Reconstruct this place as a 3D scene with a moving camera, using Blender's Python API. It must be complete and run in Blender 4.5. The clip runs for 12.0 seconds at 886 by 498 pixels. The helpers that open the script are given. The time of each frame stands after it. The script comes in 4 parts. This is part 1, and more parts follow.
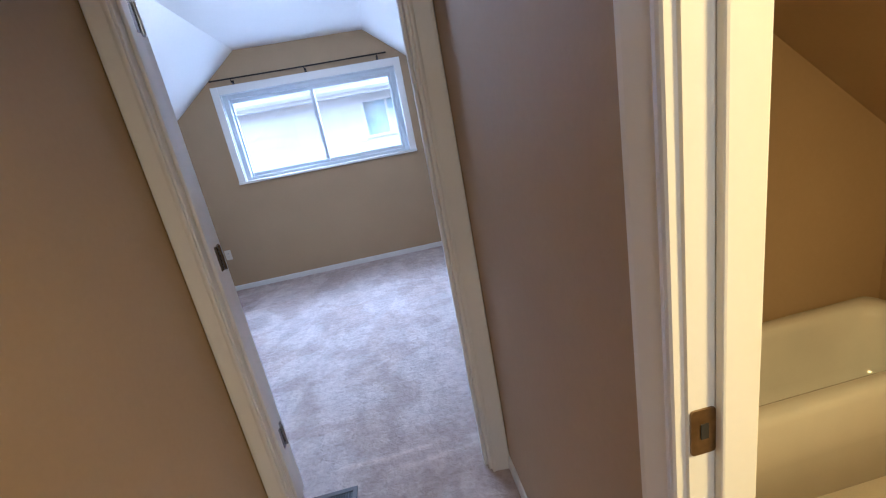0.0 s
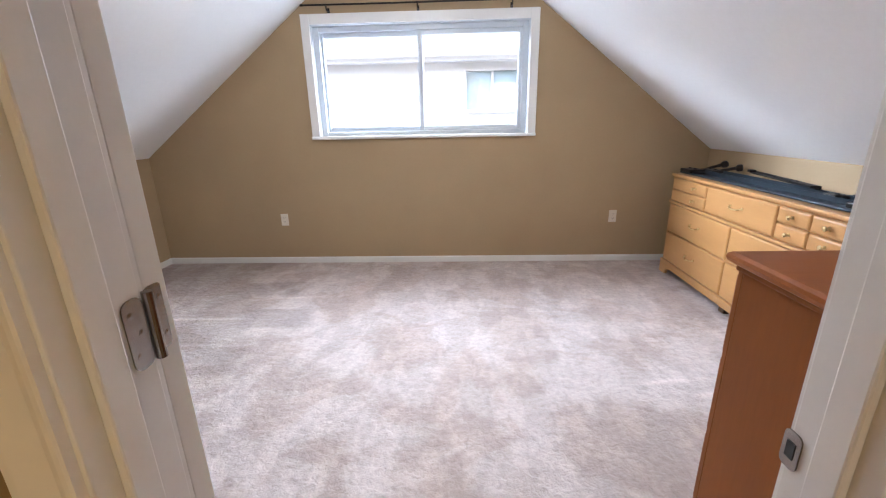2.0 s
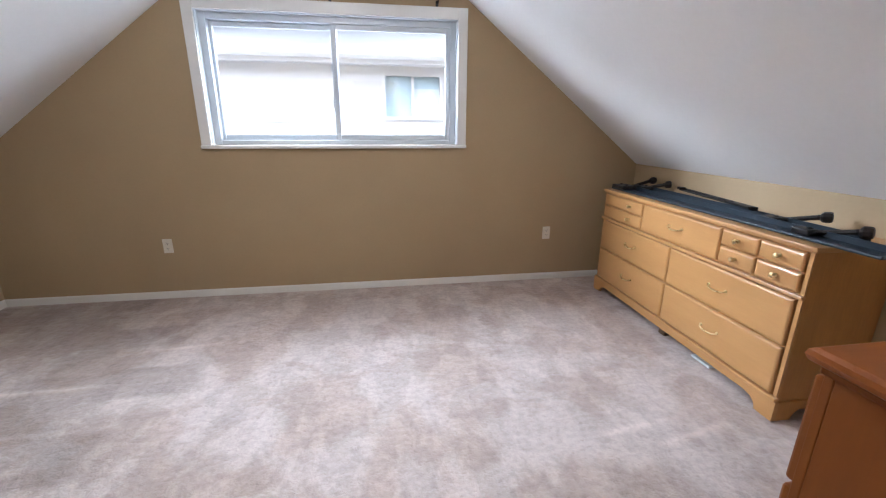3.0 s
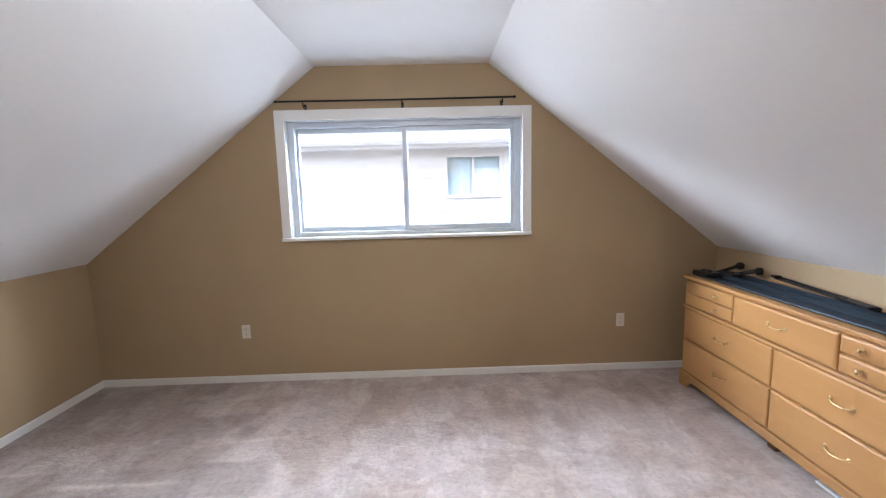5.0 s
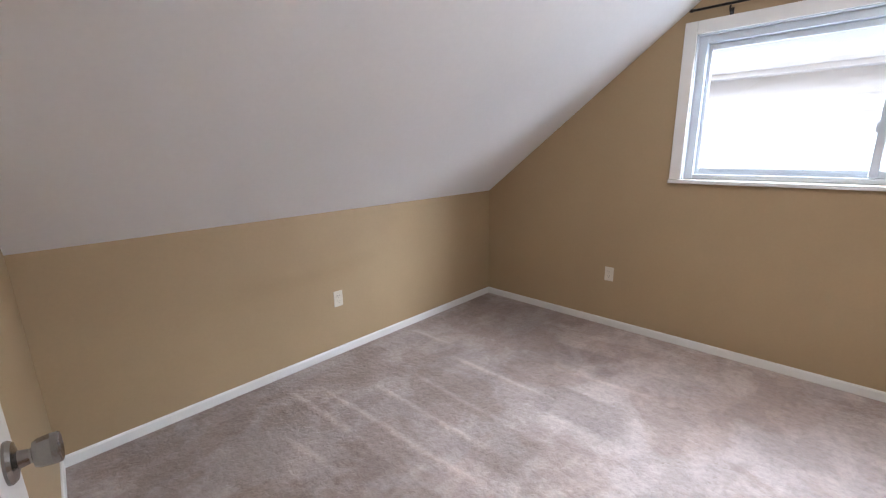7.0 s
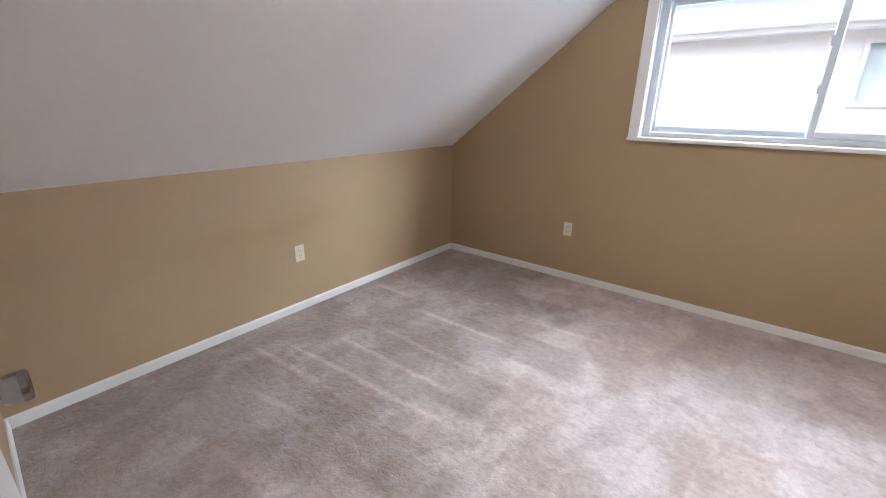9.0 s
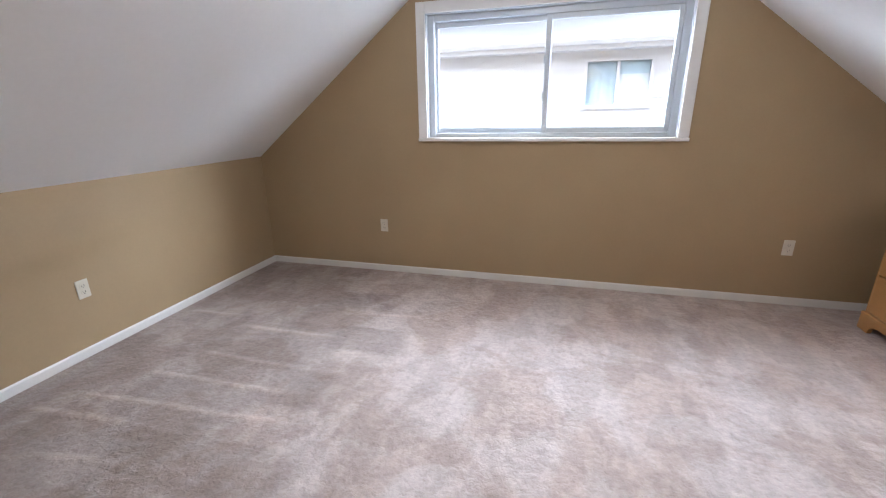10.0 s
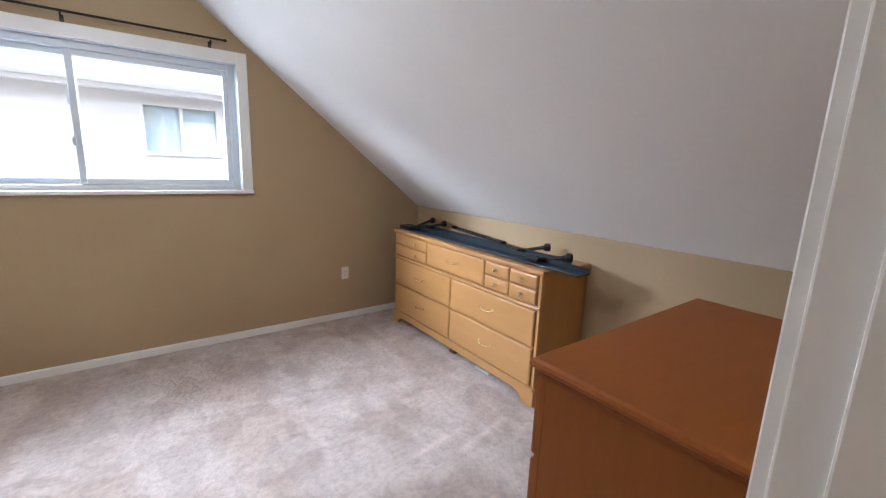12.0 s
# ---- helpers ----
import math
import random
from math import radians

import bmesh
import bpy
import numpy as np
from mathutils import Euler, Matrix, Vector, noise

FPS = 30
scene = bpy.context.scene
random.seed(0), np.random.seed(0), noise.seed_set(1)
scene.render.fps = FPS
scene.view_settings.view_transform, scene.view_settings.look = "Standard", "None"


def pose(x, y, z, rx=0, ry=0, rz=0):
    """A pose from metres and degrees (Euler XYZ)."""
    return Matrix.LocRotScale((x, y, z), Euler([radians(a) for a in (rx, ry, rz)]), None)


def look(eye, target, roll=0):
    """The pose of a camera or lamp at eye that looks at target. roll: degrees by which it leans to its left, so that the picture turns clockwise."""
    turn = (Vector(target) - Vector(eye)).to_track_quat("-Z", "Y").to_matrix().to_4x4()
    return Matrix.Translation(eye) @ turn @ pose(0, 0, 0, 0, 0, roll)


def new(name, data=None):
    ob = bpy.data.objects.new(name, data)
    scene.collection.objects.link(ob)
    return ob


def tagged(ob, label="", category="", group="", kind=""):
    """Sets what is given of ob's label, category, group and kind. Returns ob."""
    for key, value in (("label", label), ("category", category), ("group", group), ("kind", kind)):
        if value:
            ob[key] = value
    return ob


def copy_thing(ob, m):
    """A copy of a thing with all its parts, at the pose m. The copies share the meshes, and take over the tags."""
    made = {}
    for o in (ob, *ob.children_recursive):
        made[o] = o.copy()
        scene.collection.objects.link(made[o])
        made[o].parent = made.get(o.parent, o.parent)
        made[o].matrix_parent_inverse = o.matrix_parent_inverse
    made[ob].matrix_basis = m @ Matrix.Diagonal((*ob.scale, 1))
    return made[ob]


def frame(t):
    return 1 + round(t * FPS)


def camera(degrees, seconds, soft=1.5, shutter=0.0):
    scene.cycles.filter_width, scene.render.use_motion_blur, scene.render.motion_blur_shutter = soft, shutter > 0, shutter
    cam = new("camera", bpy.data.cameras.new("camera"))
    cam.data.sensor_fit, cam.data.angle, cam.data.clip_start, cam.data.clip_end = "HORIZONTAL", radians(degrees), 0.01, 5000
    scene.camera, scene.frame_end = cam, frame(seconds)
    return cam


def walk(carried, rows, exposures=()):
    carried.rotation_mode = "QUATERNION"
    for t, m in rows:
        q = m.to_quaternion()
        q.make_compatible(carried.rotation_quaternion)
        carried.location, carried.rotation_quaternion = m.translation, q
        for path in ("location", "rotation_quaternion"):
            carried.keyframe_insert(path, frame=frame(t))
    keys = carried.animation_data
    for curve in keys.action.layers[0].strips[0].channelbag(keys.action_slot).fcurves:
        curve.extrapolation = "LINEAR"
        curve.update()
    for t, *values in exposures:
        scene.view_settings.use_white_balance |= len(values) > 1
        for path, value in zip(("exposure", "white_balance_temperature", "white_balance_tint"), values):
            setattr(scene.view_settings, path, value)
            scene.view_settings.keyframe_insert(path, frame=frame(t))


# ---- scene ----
import functools

cam = camera(94.0, 12.0, soft=1.2)
EXPOSURES = [(0.0, 1.75, 4400, 11), (0.5, 2.15, 4900, 9), (1.0, 2.32, 5250, 9), (1.5, 2.15, 5400, 10), (2.0, 2.15, 5450, 10), (2.6, 1.86, 5500, 9), (3.2, 1.83, 5500, 9), (4.8, 1.8, 5550, 10), (5.6, 1.76, 5550, 10), (6.4, 1.77, 5600, 11), (7.1, 1.90, 5600, 11), (9.0, 1.92, 5600, 11), (10.0, 1.80, 5550, 10), (10.5, 1.78, 5550, 10), (11.0, 1.86, 5500, 9), (12.0, 1.85, 5500, 9)]
PATH = [
    (0, (0.554, -0.903, 1.375), (0.76, 1.007, 0.821), -10.8),
    (0.5, (0.499, -0.759, 1.349), (0.428, 1.151, 0.759), -5.8),
    (1, (0.414, -0.48, 1.356), (0.452, 1.423, 0.741), -3.4),
    (1.5, (0.384, -0.168, 1.344), (0.265, 1.735, 0.741), -2.7),
    (2, (0.319, 0.154, 1.318), (0.240, 2.062, 0.727), -1.2),
    (2.5, (0.251, 0.425, 1.323), (0.442, 2.317, 0.703), 0.3),
    (3, (0.278, 0.588, 1.347), (0.579, 2.482, 0.778), 0.3),
    (3.2, (0.298, 0.633, 1.401), (0.677, 2.538, 0.925), 0.5),
    (4.8, (0.244, 0.657, 1.543), (0.38, 2.635, 1.282), -1.3),
    (5, (0.215, 0.664, 1.527), (0.254, 2.646, 1.261), -1.5),
    (5.5, (0.159, 0.707, 1.472), (-0.074, 2.673, 1.188), -1.6),
    (6, (0.137, 0.804, 1.451), (-0.537, 2.655, 1.105), -2.3),
    (6.5, (0.009, 0.81, 1.465), (-1.052, 2.455, 1.055), -2.2),
    (7, (-0.119, 0.785, 1.435), (-1.468, 2.185, 0.965), -1.0),
    (7.2, (-0.148, 0.778, 1.426), (-1.579, 2.088, 0.938), -0.5),
    (8.8, (-0.172, 0.757, 1.393), (-1.416, 2.181, 0.742), 0.8),
    (9, (-0.146, 0.75, 1.398), (-1.307, 2.239, 0.741), 0.8),
    (9.5, (0.042, 0.711, 1.429), (-0.872, 2.382, 0.82), -0.5),
    (10, (0.125, 0.625, 1.373), (-0.386, 2.46, 0.761), -0.9),
    (10.5, (0.164, 0.527, 1.382), (0.149, 2.4, 0.68), 0.5),
    (11, (0.187, 0.467, 1.398), (0.816, 2.262, 0.778), 3.6),
    (11.5, (0.185, 0.461, 1.426), (1.134, 2.111, 0.812), 3.2),
    (12, (0.238, 0.495, 1.44), (1.42, 2.059, 1.047), 2.1),
]
walk(cam, [(t, look(eye, target, roll)) for t, eye, target, roll in PATH], EXPOSURES)


# ---- world and light ----
world = bpy.data.worlds.new("sky")
scene.world = world
world.use_nodes = True
wn = world.node_tree.nodes
sky = wn.new("ShaderNodeTexSky")
sky.sky_type, sky.sun_disc = "NISHITA", False
sky.sun_elevation, sky.sun_rotation = radians(28), radians(200)
sky.dust_density, sky.air_density = 3.0, 1.0
world.node_tree.links.new(sky.outputs[0], wn["Background"].inputs[0])
wn["Background"].inputs[1].default_value = 0.0205

sun = new("sun", bpy.data.lights.new("sun", "SUN"))
sun.data.energy, sun.data.angle, sun.data.color = 0.11, radians(12), (1.0, 0.98, 0.96)
sun.matrix_world = look((-6, -18, 14.2), (0, 8, 0))


def lamp(name, where, size, watts, colour):
    ob = new(name, bpy.data.lights.new(name, "AREA"))
    ob.data.shape, ob.data.size, ob.data.energy, ob.data.color = "DISK", size, watts, colour
    ob.location = where
    return ob


# the sky's light, gathered outside the head of the bedroom window
day = new("window_daylight", bpy.data.lights.new("window_daylight", "AREA"))
day.data.shape, day.data.size, day.data.size_y, day.data.energy, day.data.color = "RECTANGLE", 5.6, 1.9, 285, (0.86, 0.93, 1.0)
day.matrix_world = look((-0.7, 6.3, 3.65), (0, 4.0, 1.6))

# fill lamp added low outside the same window, out of view, to lift the ceilings
yard = new("window_low_fill", bpy.data.lights.new("window_low_fill", "AREA"))
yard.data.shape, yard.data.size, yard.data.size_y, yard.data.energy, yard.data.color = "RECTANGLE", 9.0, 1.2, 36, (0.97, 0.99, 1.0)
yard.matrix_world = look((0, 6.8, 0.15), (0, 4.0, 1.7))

# lamps added out of view to either side, in place of bright siding and sky, for the far slopes and knee walls,
# and a third added higher on one side, in place of open sky over the eave, for the foot of the opposite knee wall
for where, wide, tall, watts in (((-4.3, 6.5, 3.3), 2.2, 1.5, 190), ((4.1, 6.5, 3.3), 2.2, 1.5, 90), ((4.1, 6.5, 4.9), 2.2, 1.3, 150)):
    flank = new("window_side_fill", bpy.data.lights.new("window_side_fill", "AREA"))
    flank.data.shape, flank.data.size, flank.data.size_y, flank.data.energy, flank.data.color = "RECTANGLE", wide, tall, watts, (0.95, 0.97, 1.0)
    flank.matrix_world = look(where, (0, 4.0, 1.75))

# ceiling lamp of the bathroom, and a fill lamp added in the hall behind the start
lamp("bath_lamp", (1.36, -1.21, 1.82), 0.22, 10, (1.0, 0.59, 0.14))
lamp("hall_fill", (0.70, -1.90, 2.38), 0.16, 5.0, (1.0, 0.84, 0.56))


# ---- materials ----
def material(name, colour, rough=0.6, metal=0.0, second=None, scale=3.0, stretch=(1, 1, 1), mix=0.5,
             fine=180.0, fine_mix=0.08, bump=0.1, bump_scale=250.0, coat=0.0, rough_var=0.06, depth=0.002, spec=0.5):
    """Procedural paint, wood, metal or cloth: two scales of colour, varied gloss and a fine relief."""
    m = bpy.data.materials.new(name)
    m.use_nodes = True
    n, ln = m.node_tree.nodes, m.node_tree.links.new
    b = n["Principled BSDF"]
    b.inputs["Metallic"].default_value = metal
    b.inputs["Coat Weight"].default_value = coat
    b.inputs["Specular IOR Level"].default_value = spec
    tc, mp = n.new("ShaderNodeTexCoord"), n.new("ShaderNodeMapping")
    mp.inputs["Scale"].default_value = stretch
    ln(tc.outputs["Object"], mp.inputs[0])
    big, small, rel = (n.new("ShaderNodeTexNoise") for _ in range(3))
    for node, s, d in ((big, scale, 5), (small, fine, 3), (rel, bump_scale, 3)):
        node.inputs["Scale"].default_value, node.inputs["Detail"].default_value = s, d
        ln(mp.outputs[0], node.inputs["Vector"])
    second = second or tuple(c * 0.86 for c in colour)
    ramp = n.new("ShaderNodeValToRGB")
    ramp.color_ramp.elements[0].position, ramp.color_ramp.elements[1].position = 0.5 - 0.5 * mix, 0.5 + 0.5 * mix
    ramp.color_ramp.elements[0].color, ramp.color_ramp.elements[1].color = (*second, 1), (*colour, 1)
    ln(big.outputs["Fac"], ramp.inputs[0])
    mul = n.new("ShaderNodeMix")
    mul.data_type, mul.blend_type = "RGBA", "MULTIPLY"
    mul.inputs["Factor"].default_value = 1.0
    rng = n.new("ShaderNodeMapRange")
    rng.inputs["To Min"].default_value, rng.inputs["To Max"].default_value = 1 - 2 * fine_mix, 1 + 2 * fine_mix
    ln(small.outputs["Fac"], rng.inputs["Value"])
    ln(ramp.outputs[0], mul.inputs["A"])
    ln(rng.outputs[0], mul.inputs["B"])
    ln(mul.outputs["Result"], b.inputs["Base Color"])
    rr = n.new("ShaderNodeMapRange")
    rr.inputs["To Min"].default_value, rr.inputs["To Max"].default_value = max(0.03, rough - rough_var), min(1, rough + rough_var)
    ln(big.outputs["Fac"], rr.inputs["Value"])
    ln(rr.outputs[0], b.inputs["Roughness"])
    if bump:
        bp = n.new("ShaderNodeBump")
        bp.inputs["Strength"].default_value, bp.inputs["Distance"].default_value = bump, depth
        ln(rel.outputs["Fac"], bp.inputs["Height"])
        ln(bp.outputs[0], b.inputs["Normal"])
    return m


TAN = material("tan_wall_paint", (0.410, 0.302, 0.168), 0.62, second=(0.372, 0.268, 0.146), scale=1.6, fine=60, fine_mix=0.02, bump=0.12, bump_scale=140)
WHITE_CEIL = material("white_ceiling_paint", (0.845, 0.84, 0.83), 0.7, second=(0.805, 0.80, 0.79), scale=1.2, fine=40, fine_mix=0.012, bump=0.15, bump_scale=110)
TRIM = material("white_trim_paint", (0.80, 0.79, 0.76), 0.38, second=(0.74, 0.72, 0.68), scale=2, fine=90, fine_mix=0.01, bump=0.03, bump_scale=160)
# white vinyl, with its backlit blue-grey shade put into the colour
VINYL = material("backlit_white_vinyl", (0.60, 0.64, 0.68), 0.35, second=(0.56, 0.60, 0.64), scale=4, fine_mix=0.01, bump=0.0)
PLATE = material("ivory_plastic", (0.74, 0.69, 0.58), 0.35, fine_mix=0.01, scale=9, bump=0.0)
DARK = material("dark_slot", (0.02, 0.02, 0.02), 0.6, bump=0.0)
NICKEL = material("satin_nickel", (0.30, 0.275, 0.25), 0.25, 1.0, scale=30, fine_mix=0.05, bump=0.05)
BRASS = material("polished_brass", (0.74, 0.58, 0.32), 0.28, 1.0, scale=30, fine_mix=0.05, bump=0.03)
OLD_BRASS = material("worn_brass", (0.30, 0.20, 0.09), 0.4, 1.0, second=(0.16, 0.11, 0.06), scale=40, bump=0.1)
BLACK = material("black_iron", (0.025, 0.022, 0.02), 0.45, 0.6, scale=20, bump=0.1)
RAIL = material("blue_black_steel", (0.018, 0.030, 0.042), 0.42, 0.3, second=(0.011, 0.019, 0.028), scale=7, fine_mix=0.1, bump=0.08)
MAPLE = material("maple_veneer", (0.53, 0.287, 0.103), 0.34, second=(0.45, 0.23, 0.074), scale=2.2, stretch=(6, 0.7, 6), mix=0.8, fine=22, fine_mix=0.03, bump=0.03, bump_scale=60, coat=0.25)
MAPLE_SIDE = material("maple_side", (0.52, 0.25, 0.066), 0.36, second=(0.43, 0.195, 0.046), scale=2.2, stretch=(6, 6, 0.7), mix=0.6, fine=22, fine_mix=0.07, bump=0.04, bump_scale=60, coat=0.2)
DARK_WOOD = material("dark_stained_wood", (0.10, 0.05, 0.02), 0.6)
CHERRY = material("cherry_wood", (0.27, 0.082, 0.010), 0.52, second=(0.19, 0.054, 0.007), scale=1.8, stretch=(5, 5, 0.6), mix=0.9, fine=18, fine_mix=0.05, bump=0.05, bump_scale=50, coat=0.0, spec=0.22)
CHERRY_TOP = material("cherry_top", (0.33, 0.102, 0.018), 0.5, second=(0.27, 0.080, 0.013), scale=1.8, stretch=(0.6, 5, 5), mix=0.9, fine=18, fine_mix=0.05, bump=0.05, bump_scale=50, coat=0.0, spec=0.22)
ENAMEL = material("white_enamel", (0.80, 0.78, 0.74), 0.14, scale=3, fine_mix=0.01, bump=0.0, coat=0.4)
TILE = material("bath_floor_vinyl", (0.62, 0.56, 0.48), 0.4, scale=6, fine_mix=0.03, bump=0.05)
SIDING = material("white_siding_paint", (0.64, 0.625, 0.63), 0.6, second=(0.61, 0.597, 0.602), scale=2, fine_mix=0.03, bump=0.1)
ROOFING = material("grey_shingle", (0.30, 0.29, 0.29), 0.9, second=(0.22, 0.21, 0.21), scale=9, fine_mix=0.15, bump=0.4, bump_scale=80)
PALE_ROOF = material("pale_shingle", (0.62, 0.61, 0.61), 0.9, second=(0.54, 0.53, 0.53), scale=9, fine_mix=0.1, bump=0.4, bump_scale=80)
PALE_GROUND = material("pale_bounce_ground", (0.55, 0.54, 0.53), 0.9, second=(0.47, 0.465, 0.46), scale=1.5, fine=30, fine_mix=0.2, bump=0.3)
CURTAIN = material("pale_blue_curtain", (0.43, 0.53, 0.59), 0.8, second=(0.39, 0.49, 0.55), scale=4, stretch=(8, 1, 0.5), bump=0.0)
BLIND = material("vinyl_blind", (0.62, 0.66, 0.68), 0.6, bump=0.0)
VENT = material("brown_enamelled_steel", (0.09, 0.078, 0.068), 0.45, 0.4, second=(0.06, 0.05, 0.045), scale=25, bump=0.08)
PAPER = material("white_paper", (0.85, 0.85, 0.85), 0.7, bump=0.0)


def glowing(name, colour, strength):
    m = bpy.data.materials.new(name)
    m.use_nodes = True
    b = m.node_tree.nodes["Principled BSDF"]
    b.inputs["Base Color"].default_value = (0.8, 0.78, 0.74, 1)
    b.inputs["Emission Color"].default_value = (*colour, 1)
    b.inputs["Emission Strength"].default_value = strength
    return m


LIT_GLASS = glowing("lit_opal_glass", (1.0, 0.92, 0.84), 17.5)


def glass(name, tint=(1, 1, 1)):
    m = bpy.data.materials.new(name)
    m.use_nodes = True
    b = m.node_tree.nodes["Principled BSDF"]
    b.inputs["Base Color"].default_value = (*tint, 1)
    b.inputs["Roughness"].default_value = 0.0
    b.inputs["IOR"].default_value = 1.45
    b.inputs["Transmission Weight"].default_value = 1.0
    return m


GLASS = glass("window_glass")


def carpet_material():
    """Cut-pile carpet: nap brushed both ways in broad patches, vacuum streaks and a fine tufted relief."""
    m = bpy.data.materials.new("beige_carpet")
    m.use_nodes = True
    n, ln = m.node_tree.nodes, m.node_tree.links.new
    b = n["Principled BSDF"]
    b.inputs["Roughness"].default_value = 0.95
    b.inputs["Specular IOR Level"].default_value = 0.15
    b.inputs["Sheen Weight"].default_value = 0.25
    b.inputs["Sheen Roughness"].default_value = 0.6
    tc = n.new("ShaderNodeTexCoord")

    def noise_node(scale, detail, rough=0.55, distortion=0.0, stretch=(1, 1, 1), turn=0.0):
        mp, t = n.new("ShaderNodeMapping"), n.new("ShaderNodeTexNoise")
        mp.inputs["Scale"].default_value = stretch
        mp.inputs["Rotation"].default_value = (0, 0, radians(turn))
        ln(tc.outputs["Object"], mp.inputs[0])
        ln(mp.outputs[0], t.inputs["Vector"])
        t.inputs["Scale"].default_value, t.inputs["Detail"].default_value = scale, detail
        t.inputs["Roughness"].default_value, t.inputs["Distortion"].default_value = rough, distortion
        return t.outputs["Fac"]

    def ramp(fac, lo, hi, c0, c1):
        r = n.new("ShaderNodeValToRGB")
        r.color_ramp.elements[0].position, r.color_ramp.elements[1].position = lo, hi
        r.color_ramp.elements[0].color, r.color_ramp.elements[1].color = (*c0, 1), (*c1, 1)
        ln(fac, r.inputs[0])
        return r.outputs[0]

    def multiply(a, c):
        x = n.new("ShaderNodeMix")
        x.data_type, x.blend_type = "RGBA", "MULTIPLY"
        x.inputs["Factor"].default_value = 1.0
        ln(a, x.inputs["A"])
        ln(c, x.inputs["B"])
        return x.outputs["Result"]

    nap = ramp(noise_node(2.3, 4, 0.55, 0.5), 0.45, 0.54, (0.415, 0.325, 0.280), (0.500, 0.418, 0.378))
    dabs = ramp(noise_node(4.5, 6, 0.62, 0.3, (1.3, 0.6, 1), 25), 0.46, 0.55, (0.90, 0.89, 0.883), (1.06, 1.06, 1.06))
    brush = ramp(noise_node(11.0, 3, 0.6, 0.8, (0.5, 1.6, 1), 35), 0.40, 0.60, (0.95, 0.945, 0.94), (1.04, 1.04, 1.04))
    crumb = ramp(noise_node(34, 4, 0.6), 0.36, 0.56, (0.895, 0.89, 0.885), (1.045, 1.045, 1.045))
    # shade in the hollows between tufts, painted into the colour
    pit_shade = ramp(noise_node(30, 3, 0.6, 0.6), 0.30, 0.38, (0.86, 0.84, 0.825), (1.0, 1.0, 1.0))
    # vacuum streaks: brushed pile, with the light on its crests painted in
    crest_attr = n.new("ShaderNodeAttribute")
    crest_attr.attribute_name = "brushed"
    # pile beside the knee wall, its shading put into the colour
    shade_attr = n.new("ShaderNodeAttribute")
    shade_attr.attribute_name = "pile_shade"
    shaded = ramp(shade_attr.outputs["Fac"], 0.0, 1.0, (1.0, 1.0, 1.0), (0.67, 0.645, 0.63))
    crest_light = ramp(crest_attr.outputs["Fac"], 0.0, 1.0, (1.0, 1.0, 1.0), (1.42, 1.43, 1.44))
    tuft = ramp(noise_node(150, 2, 0.6), 0.3, 0.7, (0.96, 0.955, 0.95), (1.04, 1.04, 1.04))
    ln(functools.reduce(multiply, (nap, dabs, brush, crumb, pit_shade, tuft, crest_light, shaded)), b.inputs["Base Color"])
    add = n.new("ShaderNodeMath")
    add.operation = "MULTIPLY_ADD"
    ln(noise_node(110, 2, 0.6), add.inputs[0])
    add.inputs[1].default_value = 0.25
    ln(noise_node(30, 3, 0.55, 0.5), add.inputs[2])
    bp = n.new("ShaderNodeBump")
    bp.inputs["Strength"].default_value, bp.inputs["Distance"].default_value = 1.0, 0.0085
    ln(add.outputs[0], bp.inputs["Height"])
    ln(bp.outputs[0], b.inputs["Normal"])
    return m


CARPET = carpet_material()


# ---- building helpers ----
def part(name, bm, mat, parent=None, label="", smooth=False):
    """Links a bmesh as one mesh object, under a thing or a part."""
    bmesh.ops.recalc_face_normals(bm, faces=bm.faces)
    me = bpy.data.meshes.new(name)
    bm.to_mesh(me)
    bm.free()
    me.materials.append(mat)
    if smooth:
        for p in me.polygons:
            p.use_smooth = True
    ob = new(name, me)
    ob.parent = parent
    return tagged(ob, label)


def thing(name, where, label, category, turn=0.0, group="", kind=""):
    ob = new(name)
    ob.location, ob.rotation_euler = where, (0, 0, radians(turn))
    ob.empty_display_size = 0.1
    return tagged(ob, label, category, group, kind)


def add_box(bm, x0, x1, y0, y1, z0, z1, bevel=0.0, seg=2):
    made = bmesh.ops.create_cube(bm, size=1.0)["verts"]
    for v in made:
        v.co = ((x0 + x1) / 2 + v.co.x * (x1 - x0), (y0 + y1) / 2 + v.co.y * (y1 - y0), (z0 + z1) / 2 + v.co.z * (z1 - z0))
    if bevel:
        edges = list({e for v in made for e in v.link_edges})
        bmesh.ops.bevel(bm, geom=edges, offset=bevel, segments=seg, affect="EDGES", profile=0.5, clamp_overlap=True)
    return bm


def box(*a, **k):
    return add_box(bmesh.new(), *a, **k)


def add_prism(bm, outline, y0, y1, axis="y"):
    """Extrudes an outline: (x, z) along y, (y, z) along x, or (x, y) along z."""
    put = {"y": lambda a, c, d: (a, d, c), "x": lambda a, c, d: (d, a, c), "z": lambda a, c, d: (a, c, d)}[axis]
    rings = [[bm.verts.new(put(a, c, d)) for a, c in outline] for d in (y0, y1)]
    k = len(outline)
    bm.faces.new(rings[0])
    bm.faces.new(rings[1][::-1])
    for i in range(k):
        bm.faces.new((rings[0][i], rings[1][i], rings[1][(i + 1) % k], rings[0][(i + 1) % k]))
    return bm


def prism(outline, y0, y1, axis="y"):
    return add_prism(bmesh.new(), outline, y0, y1, axis)


